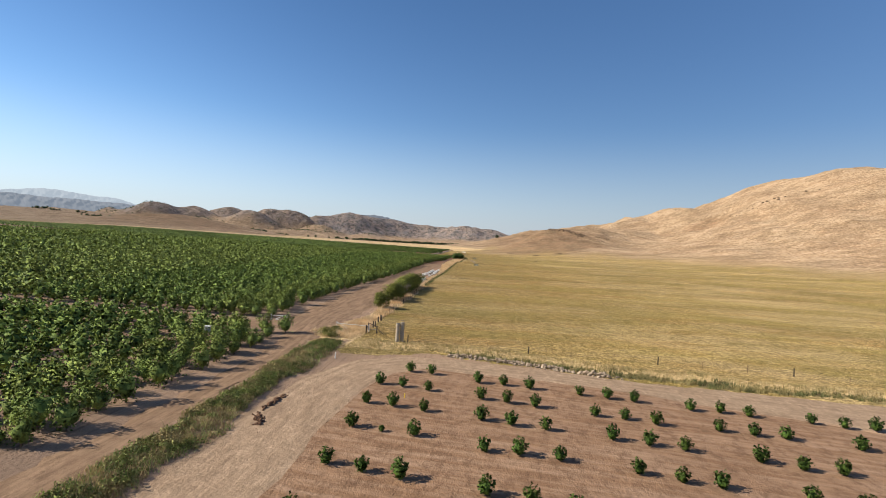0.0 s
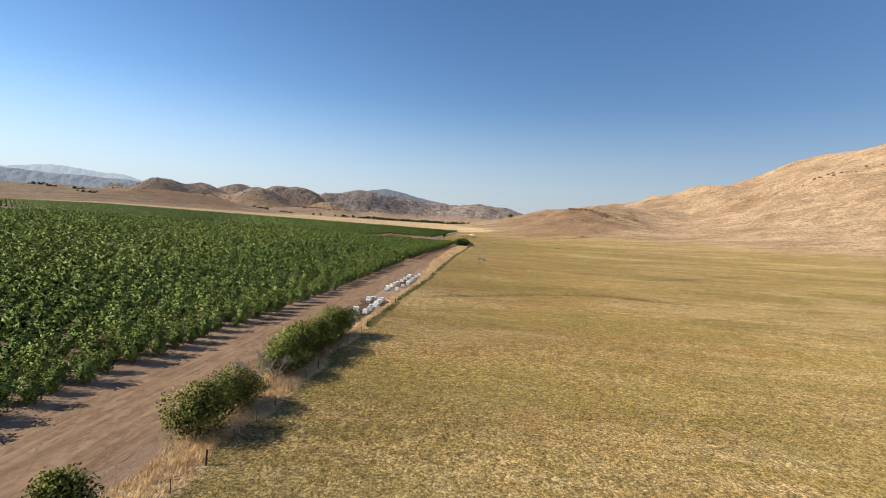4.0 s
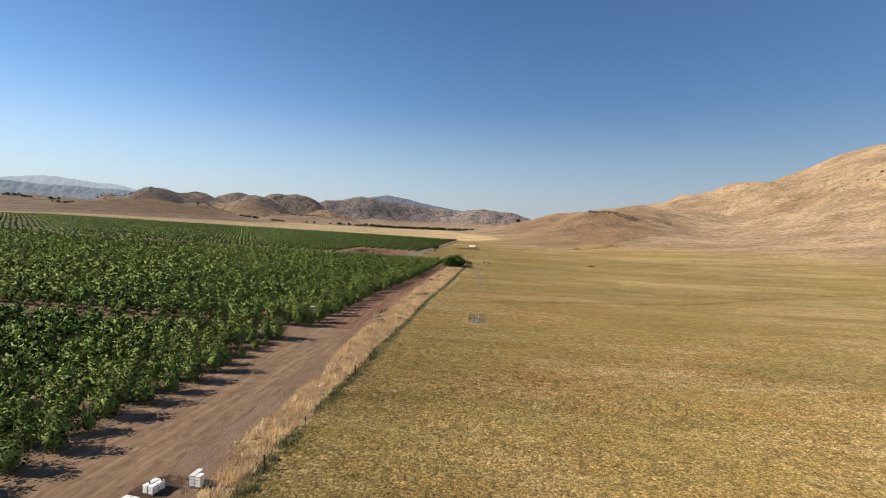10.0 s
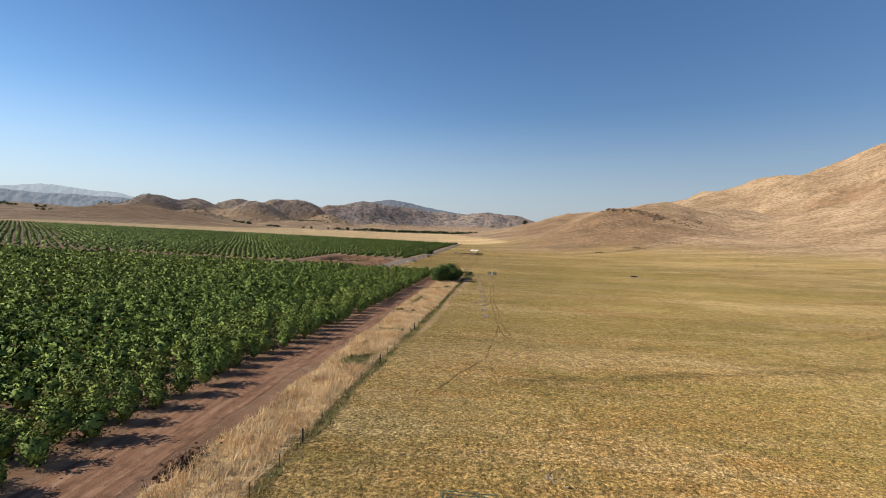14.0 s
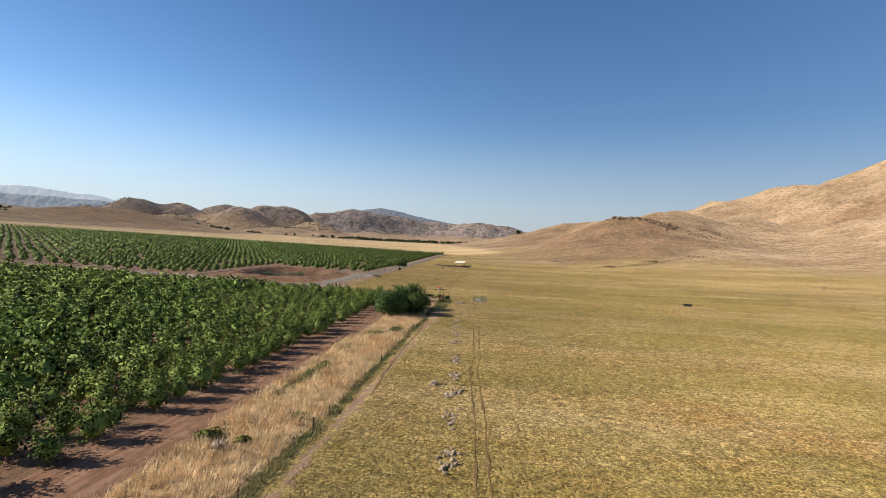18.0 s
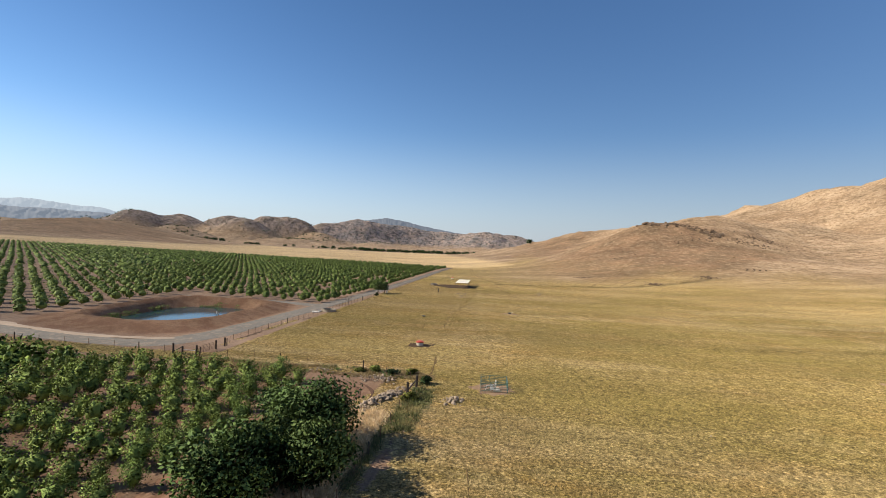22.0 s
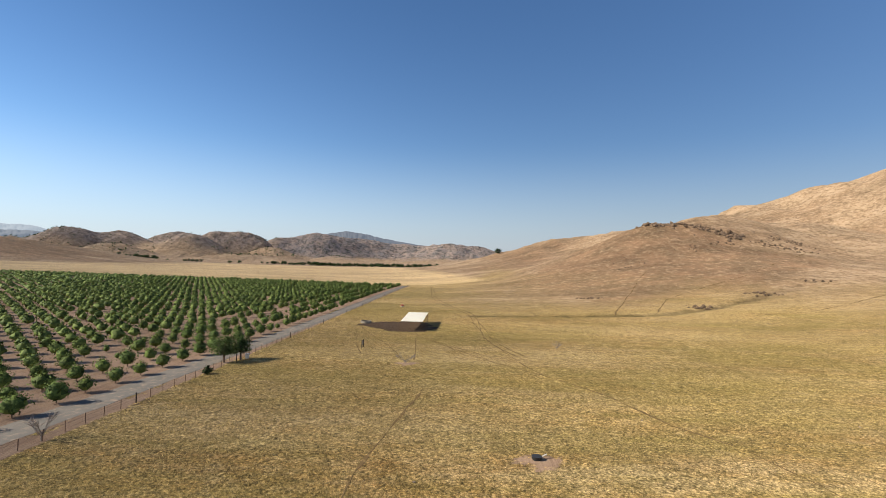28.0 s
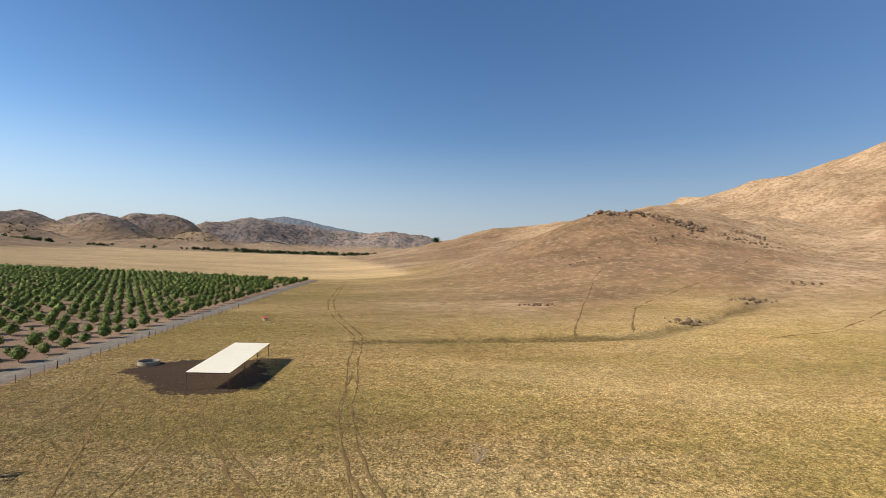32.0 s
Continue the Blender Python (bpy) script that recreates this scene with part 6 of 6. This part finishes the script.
# ---- tubs, troughs, boxes ----
def lick_tub(x, y):
    root = thing("lick_tub", spot(x, y), "cream feed tub with a red rim on trodden soil", "tub")
    part("tub", rod(0.55, 0.62, 0.70, 20), cream_plastic, root)
    part("rim", rod(0.18, 0.76, 0.78, 20, Matrix.Translation((0, 0, 0.55))), red_plastic, root, "faded red rim")
    part("dome", rod(0.16, 0.66, 0.35, 16, Matrix.Translation((0, 0, 0.73))), red_plastic, root, "faded red domed top")


lick_tub(-19.4, 530.0)
lick_tub(-33.8, 730.3)


def round_trough(x, y, radius, height, label, material, turn=0):
    root = thing("water_trough", spot(x, y, turn), label, "trough")
    bm = bmesh.new()
    bmesh.ops.create_cone(bm, cap_ends=False, segments=28, radius1=radius, radius2=radius, depth=height)
    bmesh.ops.translate(bm, vec=(0, 0, height / 2), verts=bm.verts)
    bmesh.ops.solidify(bm, geom=bm.faces[:], thickness=0.12)
    part("wall", bm, material, root)
    part("water", rod(0.02, radius - 0.1, radius - 0.1, 28, Matrix.Translation((0, 0, 0.22))), pond_water, root)


round_trough(-38.0, 680.4, 1.6, 0.6, "round grey concrete trough on trampled ground", pipe_concrete)
round_trough(-51.0, 567.3, 1.9, 0.65, "round concrete water trough beside the lane fence", pipe_concrete)
lid = thing("concrete_apron", spot(-53.6, 564.6, 20), "broken pale concrete apron beside a trough", "slab")
part("slab", box(1.9, 2.6, 0.16, None, 0.03), concrete, lid)
part("slab", box(1.2, 1.1, 0.35, Matrix.Translation((1.0, 1.2, 0.02)), 0.03), concrete, lid)

tub = thing("rubber_tub", spot(-1.8, 584.0), "small black rubber tub on bare ground", "tub")
part("tub", rod(0.34, 0.42, 0.5, 16), black_rubber, tub)
part("pipe", between((0.4, 0.1, 0.2), (1.0, 0.4, 0.4), 0.06), white_steel, tub)
tyre = thing("black_tub", spot(-24.9, 568.3), "small flat black tub in dry grass", "tub")
part("tub", rod(0.22, 0.45, 0.5, 16), black_rubber, tyre)
feeder = thing("feed_trough", spot(58.4, 521.9, -14), "dark metal feed trough on a bare patch of pasture", "trough")
part("base", box(2.3, 0.7, 0.06, Matrix.Translation((0, 0, 0.13)), 0.01), black_rubber, feeder)
for y in (-0.37, 0.37):
    part("side", box(2.4, 0.05, 0.5, Matrix.Translation((0, y, 0.34)) @ Matrix.Rotation(radians(-14 if y > 0 else 14), 4, "X"), 0.012), black_rubber, feeder)
for x in (-1.19, 1.19):
    part("end", box(0.05, 0.74, 0.46, Matrix.Translation((x, 0, 0.33)), 0.012), black_rubber, feeder)
for x in (-0.9, 0.9):
    part("leg", box(0.10, 0.72, 0.13, Matrix.Translation((x, 0, 0.04))), rusty_steel, feeder)


def sensor_box(x, y, height, label):
    root = thing("control_box", spot(x, y), label, "box")
    part("pole", rod(height - 0.35, 0.05, 0.05, 8), galvanised, root)
    part("cabinet", box(0.75, 0.5, 0.75, Matrix.Translation((0, 0, height - 0.7)), 0.03), galvanised, root)
    part("roof", box(0.85, 0.6, 0.05, Matrix.Translation((0, 0, height + 0.056)), 0.01), white_steel, root)


sensor_box(-38.3, 69.1, 3.5, "grey steel control box on a pole among orchard trees")
sensor_box(-34.5, 310.2, 2.6, "grey steel control box on a pole among orchard trees")
meter = thing("meter_box", spot(-49.0, 626.0), "small white utility box beside shade trees", "box")
part("cabinet", box(0.6, 0.5, 0.95, None, 0.03), white_steel, meter)
marker = thing("marker_post", spot(-19.6, 70.2), "short white marker post on the track edge", "post")
part("post", rod(0.9, 0.09, 0.09, 8), white_steel, marker)
flag = thing("marker_flag", spot(-7.2, 55.5), "small yellow valve marker on ploughed soil", "marker")
part("post", rod(0.55, 0.07, 0.07, 8), yellow_plastic, flag)
gauge = thing("gauge_posts", pose(-77.2, 556.9, 2.2), "pair of pale gauge posts standing in the pond", "post")
part("post", rod(2.7, 0.11, 0.11, 8), concrete, gauge)
part("post", rod(2.3, 0.11, 0.11, 8, Matrix.Translation((0.45, 0.1, 0))), concrete, gauge)


# ---- cattle shade ----
def cattle_shade():
    x0, x1, y0, y1 = -25.8, -20.2, 666.0, 685.0
    base = z_at(-23, 675)
    root = thing("cattle_shade", Matrix.Translation((0, 0, base)), "open cattle shade with a cream metal roof on steel posts", "shelter")

    def roof_z(y):
        return 2.45 + 0.45 * (y - y0) / (y1 - y0)

    sheets = 9
    for k in range(sheets):
        a, b = y0 + (y1 - y0) * k / sheets, y0 + (y1 - y0) * (k + 1) / sheets
        bm = bmesh.new()
        rows = []
        for n in range(25):
            x = x0 - 0.15 + (x1 - x0 + 0.3) * n / 24
            lift = 0.018 * (n % 2)
            rows.append([bm.verts.new((x, y, roof_z(y) + lift)) for y in (a, b + 0.02)])
        for p, q in zip(rows, rows[1:]):
            bm.faces.new((p[0], q[0], q[1], p[1]))
        bmesh.ops.solidify(bm, geom=bm.faces[:], thickness=0.012)
        part("roof_sheet", bm, roof_sheet, root)
    for y in np.linspace(y0 + 0.1, y1 - 0.1, 4):
        for x in (x0, x1):
            part("post", rod(roof_z(y) - 0.12, 0.055, 0.055, 8, Matrix.Translation((x, y, 0))), rusty_steel, root)
        part("beam", box(x1 - x0 + 0.2, 0.07, 0.12, Matrix.Translation(((x0 + x1) / 2, y, roof_z(y) - 0.15))), rusty_steel, root)
    for x in np.linspace(x0, x1, 4):
        part("purlin", between((x, y0 - 0.1, roof_z(y0) - 0.035), (x, y1 + 0.1, roof_z(y1) - 0.035), 0.03, 5), rusty_steel, root)


cattle_shade()



def rubbing_frame():
    root = thing("rubbing_frame", spot(-30.5, 640.4), "two dark posts with a hanging rubbing board for cattle", "frame")
    for y in (-0.75, 0.75):
        part("post", rod(1.7, 0.10, 0.09, 8, Matrix.Translation((0, y, -0.1))), dark_timber, root)
    part("crossbar", between((0, -0.75, 1.45), (0, 0.75, 1.45), 0.05), dark_timber, root)
    part("board", box(0.08, 0.55, 0.8, Matrix.Translation((0, 0.1, 0.6)), 0.02), grey_timber, root, "weathered hanging board")


rubbing_frame()


# ---- stones ----
pale_stones = [as_mesh(stone(500 + k, 1.0), "stone", pale_rock) for k in range(7)]
dark_stones = [as_mesh(stone(520 + k, 1.0, 0.75), "boulder", dark_rock) for k in range(7)]
clods = [as_mesh(stone(540 + k, 1.0, 0.6), "clod", clod_soil) for k in range(4)]


def rock_pile(x, y, sx, sy, count, low, high, label, meshes=pale_stones, category="rocks", turn=0.0, name="rock_pile", heap=0.4):
    root = thing(name, Matrix.Identity(4), label, category)
    r = random.Random(int(x * 7 + y * 13))
    c, s = math.cos(radians(turn)), math.sin(radians(turn))
    for _ in range(count):
        u, v = r.gauss(0, 0.5) * sx, r.gauss(0, 0.5) * sy
        px, py, size = x + c * u - s * v, y + s * u + c * v, low + (high - low) * r.random() ** 2
        up = heap * max(0, 1 - (u / sx) ** 2 - (v / sy) ** 2) * r.random()
        m = pose(px, py, z_at(px, py) + up + 0.2 * size, r.uniform(0, 40), r.uniform(0, 40), r.uniform(0, 360)) @ Matrix.Scale(size, 4)
        part("rock" if meshes is not clods else "clod", r.choice(meshes), parent=root, at=m)
    return root


rock_pile(-22.4, 318.3, 1.3, 1.0, 60, 0.1, 0.3, "pile of pale field stones on the road edge")
rock_pile(-23.1, 324.6, 0.9, 2.6, 150, 0.08, 0.3, "heap of dark red soil clods beside the road", clods, "soil", name="soil_heap")
rock_pile(-21.3, 313.2, 1.4, 2.4, 70, 0.08, 0.25, "heap of dark red soil clods beside the road", clods, "soil", name="soil_heap")
rock_pile(-20.1, 50.6, 0.35, 3.0, 140, 0.05, 0.22, "ridge of dark soil clods thrown up beside the sandy track", clods, "soil", turn=-4, name="soil_heap", heap=0.3)
rock_pile(-19.5, 45.6, 0.4, 1.9, 110, 0.05, 0.22, "ridge of dark soil clods thrown up beside the sandy track", clods, "soil", turn=24, name="soil_heap", heap=0.35)
rock_pile(-18.5, 496.2, 0.9, 6.0, 290, 0.08, 0.33, "bank of pale field stones beside the ditch", turn=-20)
rock_pile(-20.9, 504.6, 3.2, 2.6, 190, 0.06, 0.22, "stony bank of grey field stones among weeds")
rock_pile(-28.5, 507.0, 5.0, 0.8, 50, 0.06, 0.2, "stony bank of grey field stones among weeds")
rock_pile(-9.8, 497.6, 1.0, 1.4, 42, 0.12, 0.34, "loose pile of pale field stones in dry grass")
rock_pile(-21.5, 399.8, 0.9, 0.75, 34, 0.14, 0.36, "pile of pale field stones in tall dry grass", heap=0.5)
rock_pile(-7.6, 421.7, 0.3, 0.3, 3, 0.2, 0.36, "few pale stones in dry pasture", heap=0.0)
for y in (401.8, 411.5, 418.9, 426.0, 434.6, 447.1, 454.5, 462.0, 469.4):
    rock_pile(-4.7 - 0.07 * (y - 415), y, 0.9, 2.6, 44, 0.06, 0.3, "line of small pale stones across the pasture", heap=0.05)
rock_pile(3.7, 327.1, 1.2, 2.0, 16, 0.07, 0.22, "few pale stones in dry pasture", heap=0.0)
for x, y, turned in ((-1.0, 76.5, -2), (5.4, 75.3, -10), (11.4, 73.9, -14), (17.8, 72.5, -10)):
    rock_pile(x, y, 3.9, 0.75, 110, 0.10, 0.34, "long bank of grey-brown stones along the sandy track", turn=turned, heap=0.5)
boulder = thing("field_boulder", spot(-7.5, 421.9, 20), "single pale boulder lying in the pasture", "rock")
part("rock", stone(590, 0.55, 0.8), pale_rock, boulder, at=Matrix.Translation((0, 0, 0.2)))
r = random.Random(77)
for _ in range(150):
    x, y = r.uniform(-14, 45), r.uniform(95, 690)
    ob = tagged(new("field_stone", r.choice(pale_stones)), "small pale stone in dry pasture", "stone", "stray pasture stones")
    ob.matrix_basis = pose(x, y, z_at(x, y) + 0.03, r.uniform(0, 40), 0, r.uniform(0, 360)) @ Matrix.Scale(r.uniform(0.06, 0.17), 4)
for x, y, sx, sy, count, low, high in (
    (129, 897, 15, 6, 90, 0.5, 1.9), (150, 893, 20, 6, 70, 0.5, 1.6), (173, 884, 12, 6, 80, 0.5, 1.9), (200, 872, 26, 7, 60, 0.4, 1.2),
    (152, 868, 22, 14, 20, 0.4, 1.2), (134, 853, 10, 6, 16, 0.4, 1.0), (92, 838, 14, 10, 16, 0.3, 0.9), (48, 762, 7, 3, 26, 0.25, 0.7), (82, 730, 6, 4, 34, 0.25, 0.9),
    (121, 758, 8, 4, 34, 0.25, 0.9), (158, 782, 7, 4, 24, 0.3, 0.9), (216, 890, 16, 8, 40, 0.4, 1.2), (525, 945, 60, 25, 26, 1.0, 3.0)):
    rock_pile(x, y, sx, sy, count, low, high, "outcrop of weathered grey-brown boulders on the dry hill", dark_stones, name="rock_outcrop", turn=-15, heap=0.3)
